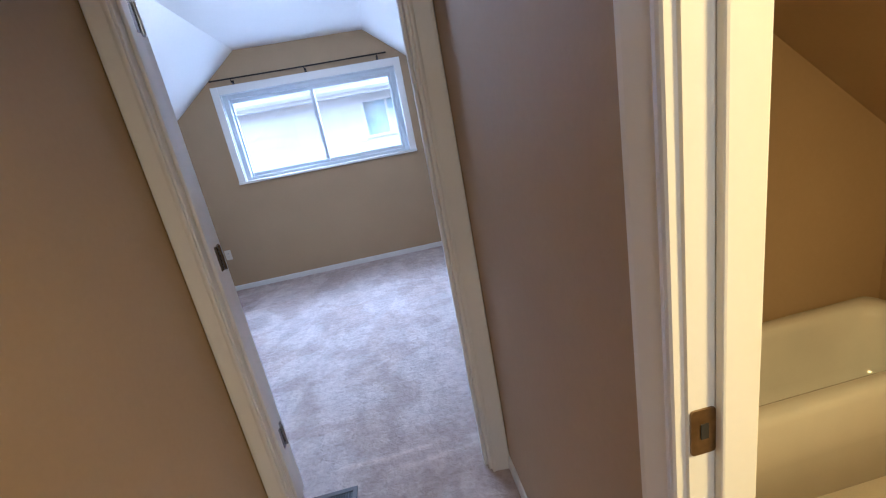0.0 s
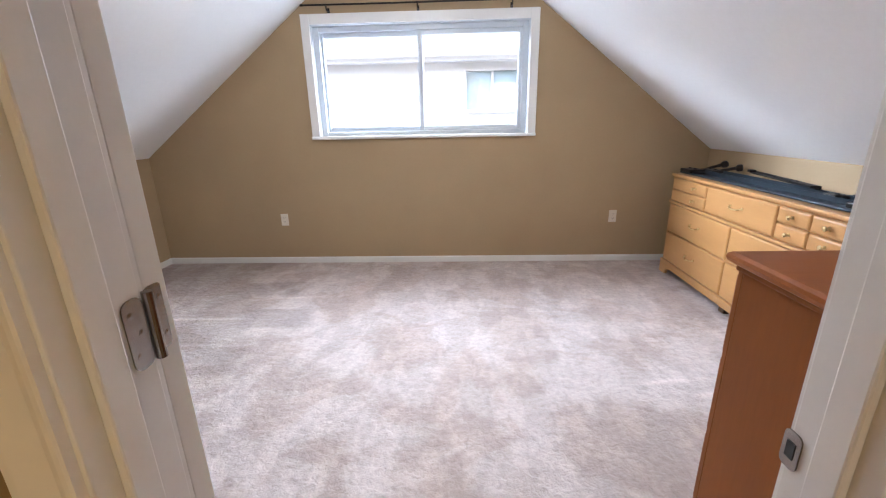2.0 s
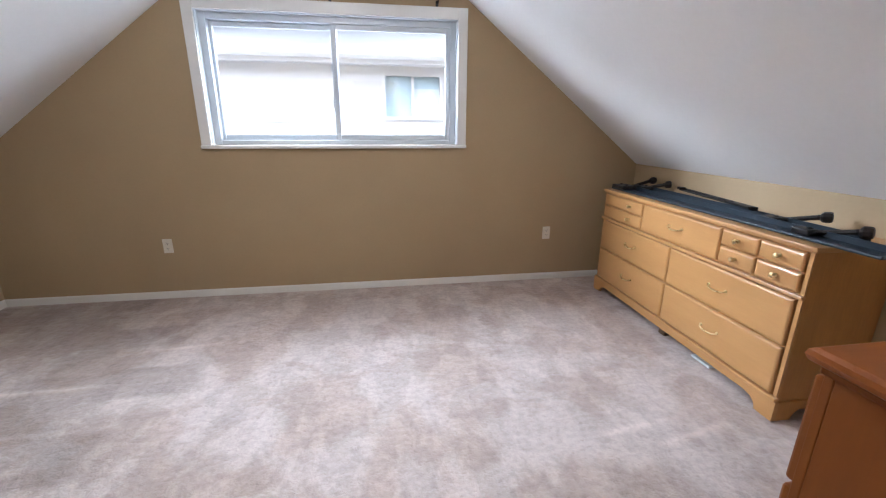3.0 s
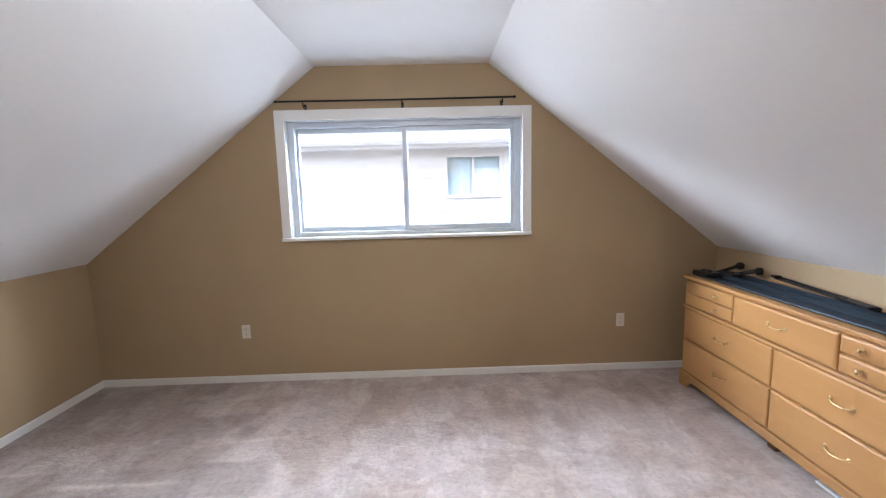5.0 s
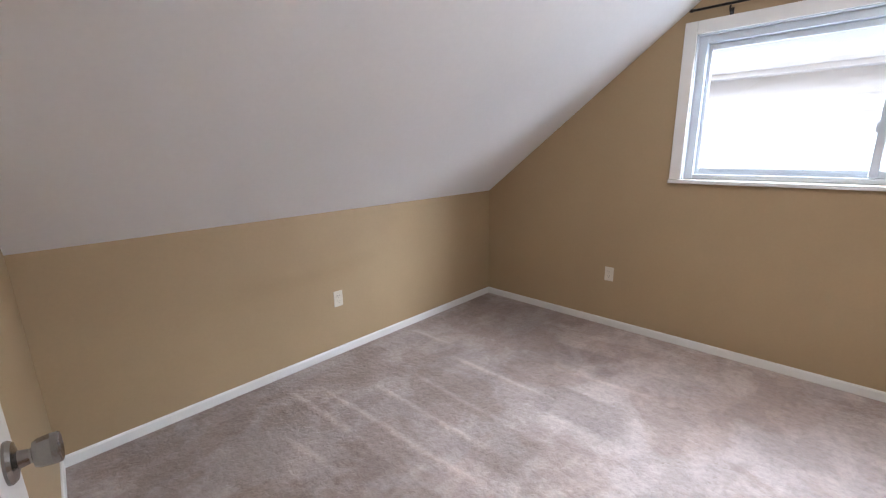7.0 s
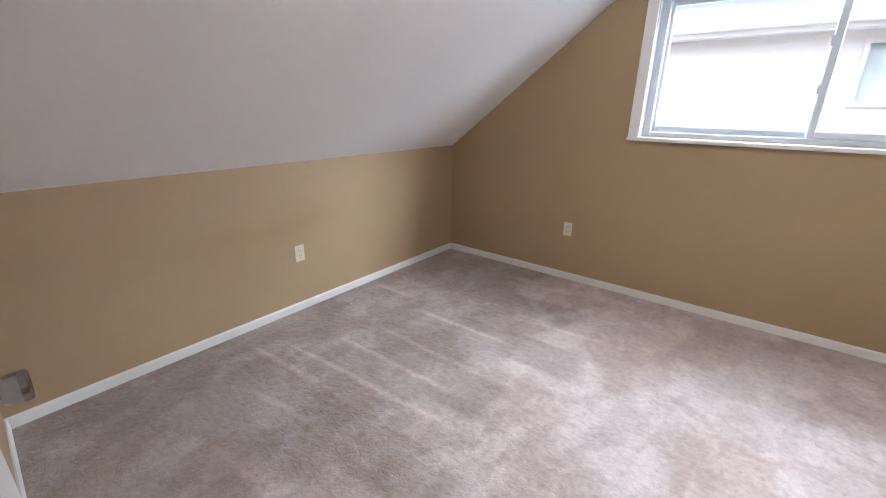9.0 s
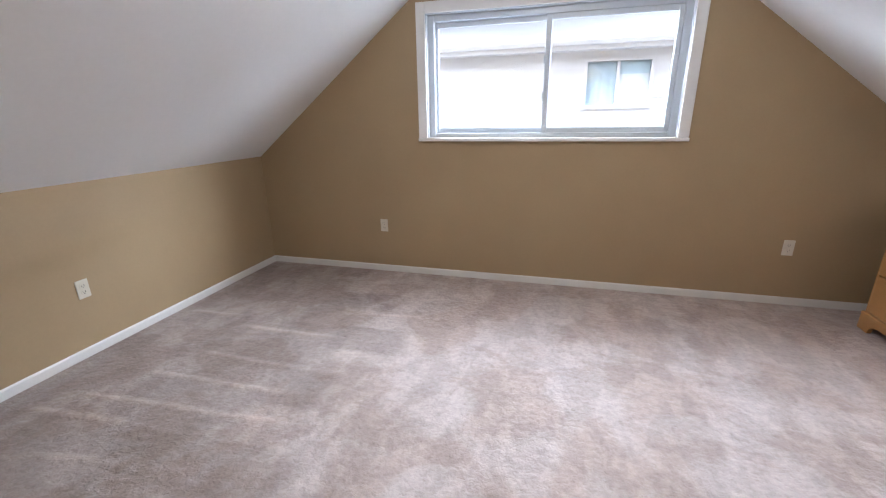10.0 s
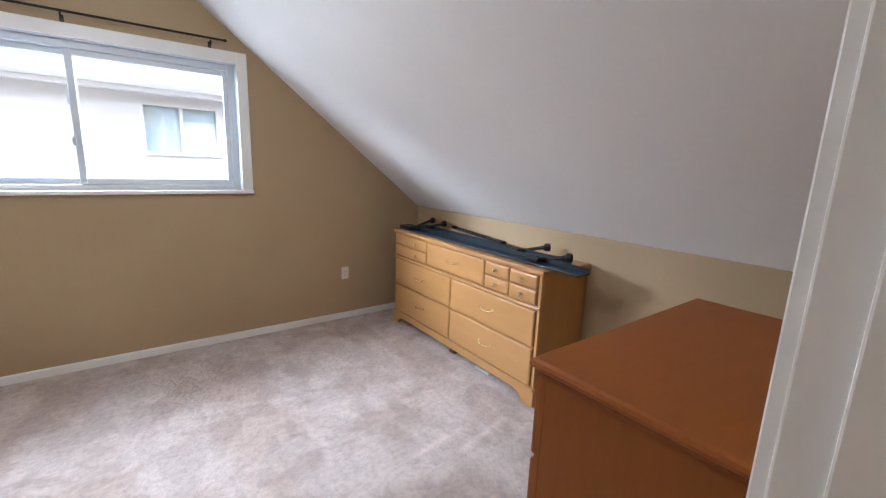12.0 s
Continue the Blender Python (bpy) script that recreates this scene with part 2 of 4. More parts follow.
def add_tube(bm, points, radius, sides=12):
    """A round bar along points, closed at both ends."""
    pts = [Vector(p) for p in points]
    rings = []
    for i, p in enumerate(pts):
        d = (pts[min(i + 1, len(pts) - 1)] - pts[max(i - 1, 0)]).normalized()
        a = d.orthogonal().normalized()
        if rings:
            a = (last - d * last.dot(d)).normalized()
        last = a
        c = d.cross(a)
        r = radius[i] if isinstance(radius, (list, tuple)) else radius
        rings.append([bm.verts.new(p + (a * math.cos(2 * math.pi * k / sides) + c * math.sin(2 * math.pi * k / sides)) * r) for k in range(sides)])
    for r0, r1 in zip(rings, rings[1:]):
        for k in range(sides):
            bm.faces.new((r0[k], r0[(k + 1) % sides], r1[(k + 1) % sides], r1[k]))
    bm.faces.new(rings[0][::-1])
    bm.faces.new(rings[-1])
    return bm


def tube(points, radius, sides=12):
    return add_tube(bmesh.new(), points, radius, sides)


def lathe(profile, axis="z", sides=24, centre=(0, 0, 0)):
    """Turns (radius, height) pairs round an axis through centre."""
    d = {"x": Vector((1, 0, 0)), "y": Vector((0, 1, 0)), "z": Vector((0, 0, 1)), "-x": Vector((-1, 0, 0)), "-y": Vector((0, -1, 0))}[axis]
    pts = [Vector(centre) + d * h for _, h in profile]
    bm = bmesh.new()
    a = d.orthogonal().normalized()
    c = d.cross(a)
    rings = [[bm.verts.new(p + (a * math.cos(2 * math.pi * k / sides) + c * math.sin(2 * math.pi * k / sides)) * max(r, 1e-4)) for k in range(sides)]
             for p, (r, _) in zip(pts, profile)]
    for r0, r1 in zip(rings, rings[1:]):
        for k in range(sides):
            bm.faces.new((r0[k], r0[(k + 1) % sides], r1[(k + 1) % sides], r1[k]))
    bm.faces.new(rings[0][::-1])
    bm.faces.new(rings[-1])
    return bm


def rounded_ring(x0, x1, y0, y1, r, n=6):
    out = []
    for cx, cy, a0 in ((x1 - r, y1 - r, 0), (x0 + r, y1 - r, 90), (x0 + r, y0 + r, 180), (x1 - r, y0 + r, 270)):
        for i in range(n + 1):
            a = radians(a0 + 90 * i / n)
            out.append((cx + r * math.cos(a), cy + r * math.sin(a)))
    return out


def structure(name, bm, mat, label, category):
    return tagged(part(name, bm, mat), label, category, kind="structure")


# ---- plan, in metres ----
XL, XR = -2.58, 2.55                 # knee walls
Y_FAR = 4.0                          # window wall
Y_DOOR, Y_HALL = 0.594, 0.474        # bedroom and hall face of the door wall
Y_RIGHT = 0.584                      # bedroom face right of the doorway
Y_LEFT = 0.72                        # where the door wall meets the knee wall: it runs slightly askew
KNEE, TOP, KINK = 1.038, 2.515, 0.668
HALL_L, HALL_R = -0.135, 0.811
HALL_END = -2.4
JAMB_L, JAMB_R, HEAD = -0.061, 0.722, 2.03
WIN = 0.930                          # half width of the window's opening
WIN_B, WIN_T = 1.205, 2.118


def roof_z(x):
    """Height of the ceiling above x."""
    if x < -KINK:
        return TOP - (TOP - KNEE) * (-KINK - x) / (-KINK - XL)
    return TOP - (TOP - KNEE) * (x - KINK) / (XR - KINK) if x > KINK else TOP


# ---- floors and ceilings ----
def smooth_noise(x, y, size, seed):
    """Value noise on a plane, from a seeded table."""
    table = np.random.RandomState(seed).rand(128, 128)
    u, v = x / size, y / size
    i, j = np.floor(u).astype(int), np.floor(v).astype(int)
    f, g = u - i, v - j
    f, g = f * f * (3 - 2 * f), g * g * (3 - 2 * g)
    at = lambda a, c: table[a % 128, c % 128]
    return (at(i, j) * (1 - f) + at(i + 1, j) * f) * (1 - g) + (at(i, j + 1) * (1 - f) + at(i + 1, j + 1) * f) * g


def carpet_floor():
    """One uneven sheet of pile, with the low ridges that a vacuum cleaner left beside the knee wall."""
    xs, ys = np.arange(-2.62, 2.601, 0.0145), np.arange(-2.45, 4.051, 0.0145)
    x, y = np.meshgrid(xs, ys)
    z = -0.0065 + 0.0030 * smooth_noise(x, y, 0.045, 3) + 0.0026 * smooth_noise(x, y, 0.02, 4) + 0.0015 * smooth_noise(x, y, 0.16, 5)
    brushed = np.zeros_like(x)
    sway = 0.035 * (smooth_noise(x, y * 0.1, 0.35, 6) - 0.5)
    for y0, x0, x1, rise, high in ((1.75, -2.42, -1.45, 0.06, 0.8), (1.90, -2.25, -0.95, 0.07, 1.0), (2.15, -2.08, -1.0, 0.04, 1.1), (2.40, -1.98, -1.05, 0.0, 0.9),
                                   (2.75, -2.0, -1.1, 0.02, 1.2), (2.86, -2.5, -2.0, 0.02, 0.9), (1.52, -2.1, -1.2, 0.14, 0.6), (1.20, -1.9, -1.3, 0.25, 0.5),
                                   (1.30, -2.5, -2.34, -1.5, 0.8), (3.10, -1.3, -0.5, 0.12, 0.5), (0.70, 0.05, 0.72, 0.03, 0.9), (0.63, 0.25, 0.80, 0.0, 0.7), (1.92, 1.42, 1.95, 0.2, 0.9), (2.02, 1.2, 1.75, 0.15, 0.7)):
        along = np.clip((x - x0) / 0.12, 0, 1) * np.clip((x1 - x) / 0.35, 0, 1)
        off = y - (y0 + rise * (x - x0) + sway)
        streak = high * along * np.exp(-(off / 0.018) ** 2)
        z += 0.005 * streak
        brushed = np.maximum(brushed, streak)
    # vacuum strokes drawn out from the knee wall one beside the other, with the pile's shading put into the colour
    pile_shade = np.zeros_like(x)
    for i, reach in enumerate((-1.25, -0.95, -1.15, -0.80, -1.05, -0.70, -0.95, -0.60, -1.00, -0.75, -1.20, -1.35)):
        y0 = 0.62 + 0.275 * i
        end = reach + 0.35 * (smooth_noise(x, y, 0.13, 11) - 0.5) + 0.5 * (smooth_noise(x, y, 0.4, 12) - 0.5)
        off = y - (y0 + 0.05 * (x + 2.58) + sway)
        stroke = np.clip((end - x) / 0.28, 0, 1) * np.clip(off / 0.03, 0, 1) * np.clip((0.325 - off) / 0.03, 0, 1)
        pile_shade = np.maximum(pile_shade, (0.78 + 0.22 * ((i * 5) % 4) / 3) * stroke)
    pile_shade *= 0.75 + 0.5 * smooth_noise(x, y, 0.22, 13)
    rows, cols = x.shape
    k = np.arange(rows * cols).reshape(rows, cols)
    faces = np.stack([k[:-1, :-1], k[:-1, 1:], k[1:, 1:], k[1:, :-1]], axis=-1).reshape(-1, 4)
    me = bpy.data.meshes.new("floor")
    me.from_pydata(np.stack([x, y, z], axis=-1).reshape(-1, 3).tolist(), [], faces.tolist())
    me.polygons.foreach_set("use_smooth", [True] * len(me.polygons))
    me.attributes.new("brushed", "FLOAT", "POINT").data.foreach_set("value", brushed.ravel().astype(np.float32))
    me.attributes.new("pile_shade", "FLOAT", "POINT").data.foreach_set("value", np.clip(pile_shade, 0, 1).ravel().astype(np.float32))
    me.materials.append(CARPET)
    return tagged(new("floor", me), "beige cut-pile carpet with brushed nap and vacuum streaks", "carpet", kind="structure")


floor = carpet_floor()
structure("subfloor", box(-2.8, 2.8, -2.6, 4.2, -0.25, -0.014), TILE, "flat floor slab below the carpet", "floor slab")


def slope_slab(sign, edge):
    """One sloping ceiling, from the kink down past the knee wall."""
    a, k = Vector((sign * KINK, TOP)), Vector((edge, KNEE))
    d = (k - a).normalized()
    nrm = Vector((-d.y, d.x)) if d.x * 1 > 0 else Vector((d.y, -d.x))
    k2 = k + d * 0.2
    return prism([tuple(a), tuple(k2), tuple(k2 + nrm * 0.12), tuple(a + nrm * 0.12)], HALL_END - 0.1, Y_FAR + 0.14)


structure("ceiling_slope_left", slope_slab(-1, XL), WHITE_CEIL, "white painted sloping attic ceiling", "ceiling")
structure("ceiling_slope_right", slope_slab(1, XR), WHITE_CEIL, "white painted sloping attic ceiling", "ceiling")
structure("ceiling_flat", box(-KINK, KINK, HALL_END - 0.1, Y_FAR + 0.14, TOP, TOP + 0.12), WHITE_CEIL, "narrow flat white ceiling between the two slopes", "ceiling")
# unseen roof over the rooms, added to stop light leaking through the ceiling seams
bm = bmesh.new()
for sgn, edge in ((-1, XL), (1, XR)):
    add_prism(bm, [(0, TOP + 0.55), (sgn * 3.5, 0.55), (sgn * 3.5, 0.63), (0, TOP + 0.63)], HALL_END - 0.3, Y_FAR + 0.35)
structure("roof", bm, ROOFING, "unseen grey roof slabs that keep light out of the attic rooms", "roof")


# ---- walls ----
def gable(bm, xs, y0, y1, z_low=None):
    """A piece of a gable wall between two x, from the floor or z_low up to the ceiling."""
    x0, x1 = xs
    z0 = z_low or 0.0
    pts = [(x0, z0), (x1, z0), (x1, roof_z(x1))]
    pts += [(k, TOP) for k in (KINK, -KINK) if x0 + 1e-6 < k < x1 - 1e-6]
    pts += [(x0, roof_z(x0))]
    return add_prism(bm, pts, y0, y1)


bm = bmesh.new()
gable(bm, (XL - 0.12, -WIN), Y_FAR, Y_FAR + 0.14)
gable(bm, (WIN, XR + 0.12), Y_FAR, Y_FAR + 0.14)
gable(bm, (-WIN, WIN), Y_FAR, Y_FAR + 0.14, WIN_T)
add_box(bm, -WIN, WIN, Y_FAR, Y_FAR + 0.14, 0, WIN_B)
structure("wall_far", bm, TAN, "tan painted gable wall round the wide window", "wall")


def bowed_knee_wall():
    """The knee wall, whose plaster bellies out a little above the outlet and falls back towards the window."""
    ease = lambda v: np.clip(v, 0, 1) ** 2 * (3 - 2 * np.clip(v, 0, 1))
    ys, zs = np.linspace(HALL_END, Y_FAR, 160), np.linspace(0.0, KNEE, 52)
    y, z = np.meshgrid(ys, zs)
    along = ease((y - 0.9) / 0.9) * ease((3.15 - y) / 0.75)
    low = 0.545 + 0.10 * ease((y - 2.1) / 0.7)
    belly = 0.019 * along * ease((z - low) / 0.15) * ease((KNEE - z) / 0.40)
    rows, cols = y.shape
    k = np.arange(rows * cols).reshape(rows, cols)
    bm = box(XL - 0.12, XL - 0.002, HALL_END, Y_FAR, 0, KNEE)
    verts = [bm.verts.new(p) for p in np.stack([XL + belly, y, z], axis=-1).reshape(-1, 3).tolist()]
    for a, b, c, d in np.stack([k[:-1, :-1], k[:-1, 1:], k[1:, 1:], k[1:, :-1]], axis=-1).reshape(-1, 4).tolist():
        bm.faces.new((verts[a], verts[b], verts[c], verts[d])).smooth = True
    return structure("wall_left", bm, TAN, "low tan painted knee wall with slightly bowed plaster", "wall")


bowed_knee_wall()
structure("wall_right", box(XR, XR + 0.12, HALL_END, Y_FAR, 0, KNEE), TAN, "low tan painted knee wall behind the dressers", "wall")

bm = bmesh.new()
gable(bm, (XL, JAMB_L - 0.02), Y_HALL, Y_DOOR)
for v in bm.verts:
    if v.co.y > 0.55:
        v.co.y += (Y_LEFT - Y_DOOR) * (JAMB_L - v.co.x) / (JAMB_L - XL)
gable(bm, (JAMB_R + 0.02, XR), Y_HALL, Y_RIGHT)
gable(bm, (JAMB_L - 0.02, JAMB_R + 0.02), Y_HALL, Y_DOOR, HEAD + 0.02)
structure("wall_door", bm, TAN, "tan painted wall with the bedroom doorway", "wall")

BATH_0, BATH_1, BATH_X = -1.335, -0.573, 0.884      # bathroom doorway along the hall
structure("hall_wall_left", box(HALL_L - 0.12, HALL_L, HALL_END, Y_HALL, 0, TOP), TAN, "tan painted wall along the narrow hall", "wall")
bm = bmesh.new()
for y0, y1, z0 in ((HALL_END, BATH_0 - 0.02, 0), (BATH_1 + 0.02, Y_HALL, 0), (BATH_0 - 0.02, BATH_1 + 0.02, HEAD + 0.02)):
    add_prism(bm, [(HALL_R, z0), (BATH_X, z0), (BATH_X, roof_z(BATH_X)), (HALL_R, roof_z(HALL_R))], y0, y1)
structure("hall_wall_right", bm, TAN, "tan painted hall wall with the bathroom doorway", "wall")
bm = bmesh.new()
gable(bm, (XL, XR), HALL_END - 0.1, HALL_END)
structure("wall_back", bm, TAN, "plain tan wall that ends the hall", "wall")


# ---- skirting ----
def skirting(name, a, c, side, height=0.058):
    """A thin white board along the foot of a wall from a to c, proud towards side."""
    a, c, s = Vector(a), Vector(c), Vector(side)
    bm = bmesh.new()
    prof = [(0, 0), (0.011, 0), (0.011, height - 0.010), (0.006, height), (0, height)]
    rings = [[bm.verts.new((p.x + s.x * o, p.y + s.y * o, z)) for o, z in prof] for p in (a, c)]
    bm.faces.new(rings[0])
    bm.faces.new(rings[1][::-1])
    for i in range(5):
        bm.faces.new((rings[0][i], rings[1][i], rings[1][(i + 1) % 5], rings[0][(i + 1) % 5]))
    return structure(name, bm, TRIM, "low white painted baseboard", "baseboard")


skirting("baseboard_far", (XL, Y_FAR), (XR, Y_FAR), (0, -1))
skirting("baseboard_left", (XL, Y_LEFT), (XL, Y_FAR - 0.011), (1, 0))
skirting("baseboard_right", (XR, Y_RIGHT), (XR, Y_FAR - 0.011), (-1, 0))
skirting("baseboard_door_left", (XL + 0.011, Y_LEFT), (JAMB_L - 0.08, Y_DOOR + 0.004), (0, 1))
skirting("baseboard_door_right", (JAMB_R + 0.095, Y_RIGHT), (XR - 0.011, Y_RIGHT), (0, 1))
skirting("baseboard_hall_right", (HALL_R, BATH_1 + 0.09), (HALL_R, Y_HALL - 0.016), (-1, 0))
skirting("baseboard_hall_left", (HALL_L, HALL_END), (HALL_L, Y_HALL - 0.016), (1, 0))


# ---- door frames ----
def casing_profile(width, thick):
    """Outline of a moulded casing: a rounded inner edge, a shallow hollow and a thicker outer edge."""
    return [(0, 0), (0, thick * 0.72), (0.003, thick * 0.84), (0.008, thick * 0.86), (0.016, thick * 0.74), (width * 0.55, thick * 0.88), (width - 0.012, thick), (width - 0.003, thick), (width, thick * 0.8), (width, 0)]


def add_casing(bm, x_in, sign, y, out, z1, width=0.065, thick=0.016, axis="y"):
    """An upright casing beside an opening; out is the side towards which it stands proud."""
    pts = [(x_in + sign * a, y + out * t) for a, t in casing_profile(width, thick)]
    if axis == "x":
        pts = [(t, a) for a, t in pts]
    return add_prism(bm, pts, 0.0, z1, "z")


frame_1 = thing("door_frame_1", (0, 0, 0), "white painted frame of the bedroom doorway", "door frame", kind="structure")
part("jamb", box(JAMB_L - 0.02, JAMB_L, Y_HALL, Y_DOOR, 0, HEAD + 0.018, bevel=0.002), TRIM, frame_1)
part("jamb", box(JAMB_R, JAMB_R + 0.02, Y_HALL, Y_RIGHT, 0, HEAD + 0.018, bevel=0.003), TRIM, frame_1)
part("head_jamb", box(JAMB_L, JAMB_R, Y_HALL, Y_DOOR, HEAD, HEAD + 0.018), TRIM, frame_1)
part("door_stop", box(JAMB_L, JAMB_L + 0.012, Y_HALL + 0.030, Y_DOOR - 0.050, 0, HEAD, bevel=0.003), TRIM, frame_1)
part("door_stop", box(JAMB_R - 0.012, JAMB_R, Y_HALL + 0.030, Y_RIGHT - 0.042, 0, HEAD, bevel=0.003), TRIM, frame_1)
part("door_stop", box(JAMB_L + 0.012, JAMB_R - 0.012, Y_HALL + 0.030, Y_DOOR - 0.050, HEAD - 0.012, HEAD, bevel=0.003), TRIM, frame_1)
for y, out in ((Y_HALL, -1), (Y_DOOR, 1)):
    part("casing", add_casing(bmesh.new(), JAMB_L - 0.005, -1, y, out, HEAD + 0.07), TRIM, frame_1)
    part("casing", add_casing(bmesh.new(), JAMB_R + 0.011, 1, min(y, Y_RIGHT), out, HEAD + 0.07, width=0.077, thick=0.019), TRIM, frame_1)
    part("head_casing", box(JAMB_L - 0.005, JAMB_R + 0.005, min(y, y + out * 0.015), max(y, y + out * 0.015), HEAD + 0.005, HEAD + 0.07, bevel=0.003), TRIM, frame_1)
strike = part("strike_plate", prism(rounded_ring(Y_RIGHT - 0.020, Y_RIGHT + 0.006, 0.902, 0.952, 0.008, 4), JAMB_R - 0.0025, JAMB_R - 0.0005, "x"), NICKEL, frame_1, "satin nickel strike plate")
part("latch_hole", box(JAMB_R - 0.0035, JAMB_R - 0.0026, Y_RIGHT - 0.013, Y_RIGHT - 0.001, 0.916, 0.938), DARK, strike)

frame_2 = thing("door_frame_2", (0, 0, 0), "white painted frame of the bathroom doorway", "door frame", kind="structure")
W2 = BATH_X
part("jamb", box(HALL_R, W2, BATH_1, BATH_1 + 0.02, 0, HEAD + 0.018), TRIM, frame_2)
part("jamb", box(HALL_R, W2, BATH_0 - 0.02, BATH_0, 0, HEAD + 0.018), TRIM, frame_2)
part("head_jamb", box(HALL_R, W2, BATH_0, BATH_1, HEAD, HEAD + 0.018), TRIM, frame_2)
part("door_stop", box(HALL_R + 0.030, BATH_X, BATH_1 - 0.012, BATH_1, 0, HEAD, bevel=0.003), TRIM, frame_2)
part("door_stop", box(HALL_R + 0.030, BATH_X, BATH_0, BATH_0 + 0.012, 0, HEAD, bevel=0.003), TRIM, frame_2)
for y, sgn in ((BATH_1 + 0.005, 1), (BATH_0 - 0.005, -1)):
    for x, out in ((HALL_R, -1), (W2, 1)):
        part("casing", add_casing(bmesh.new(), y, sgn, x, out, HEAD + 0.07, axis="x"), TRIM, frame_2)
for x, out in ((HALL_R, -1), (W2, 1)):
    part("head_casing", box(min(x, x + out * 0.015), max(x, x + out * 0.015), BATH_0 - 0.005, BATH_1 + 0.005, HEAD + 0.005, HEAD + 0.07, bevel=0.003), TRIM, frame_2)
strike = part("strike_plate", prism(rounded_ring(HALL_R + 0.001, HALL_R + 0.030, 0.991, 1.048, 0.004, 3), BATH_1 - 0.0025, BATH_1 - 0.0005, "y"), OLD_BRASS, frame_2, "worn brass strike plate")
part("latch_hole", box(HALL_R + 0.012, HALL_R + 0.021, BATH_1 - 0.0035, BATH_1 - 0.0026, 1.011, 1.030), DARK, strike)


# ---- bedroom door, folded back against the wall ----
def bedroom_door():
    leaf_w, thick = 0.777, 0.035
    d = thing("door_1", (JAMB_L - 0.004, Y_DOOR + 0.010, 0.0), "white flush bedroom door folded back towards the wall", "door", kind="structure")
    d.rotation_euler = (0, 0, radians(173.7))
    # local x runs from the hinge to the free edge; y=0 is the face on the hinge side
    leaf = part("leaf", box(0.006, leaf_w, -0.006 - thick, -0.006, 0.012, HEAD - 0.004, bevel=0.002), TRIM, d)
    for side, s in ((-0.006, 1), (-0.006 - thick, -1)):
        ax = "y" if s > 0 else "-y"
        part("knob", lathe([(0.026, 0), (0.026, 0.003), (0.023, 0.007), (0.011, 0.010), (0.0088, 0.020), (0.0092, 0.022), (0.0155, 0.0235), (0.0178, 0.028), (0.0192, 0.040), (0.0188, 0.047), (0.0172, 0.0485), (0.012, 0.046), (0.0, 0.045)],
                           ax, 28, (leaf_w - 0.050, side, 1.082)), NICKEL, d, "satin nickel door knob", smooth=False)
    part("latch_plate", box(leaf_w - 0.001, leaf_w + 0.0015, -0.036, -0.012, 1.057, 1.113, bevel=0.0005), NICKEL, d)
    return d


bedroom_door()


def hinge(z):
    """A butt hinge: one leaf on the jamb, one on the edge of the opened door, and the knuckle."""
    h = thing("door_hinge", (JAMB_L, Y_DOOR, z), "satin nickel butt hinge with rounded corners", "hinge", group="hinges of the bedroom door")
    part("jamb_leaf", prism(rounded_ring(-0.034, -0.002, -0.0445, 0.0445, 0.012, 4), 0.0004, 0.0024, "x"), NICKEL, h)
    part("knuckle", tube([(0.003, 0.007, -0.0445), (0.003, 0.007, 0.0445)], 0.0065, 14), NICKEL, h, smooth=False)
    part("door_leaf", prism(rounded_ring(0.013, 0.046, -0.0445, 0.0445, 0.012, 4), -0.0095, -0.0065, "x"), NICKEL, h)
    for s in (-0.026, 0.0, 0.026):
        part("screw", lathe([(0.0042, 0), (0.0042, 0.0006), (0.0, 0.001)], "x", 10, (0.0022, -0.014 if s == 0 else -0.024, s)), NICKEL, h)
        part("screw", lathe([(0.0042, 0), (0.0042, 0.0006), (0.0, 0.001)], "x", 10, (-0.0066, 0.026 if s == 0 else 0.036, s)), NICKEL, h)
    return h


for z in (1.085, 0.325, 1.85):
    hinge(z)


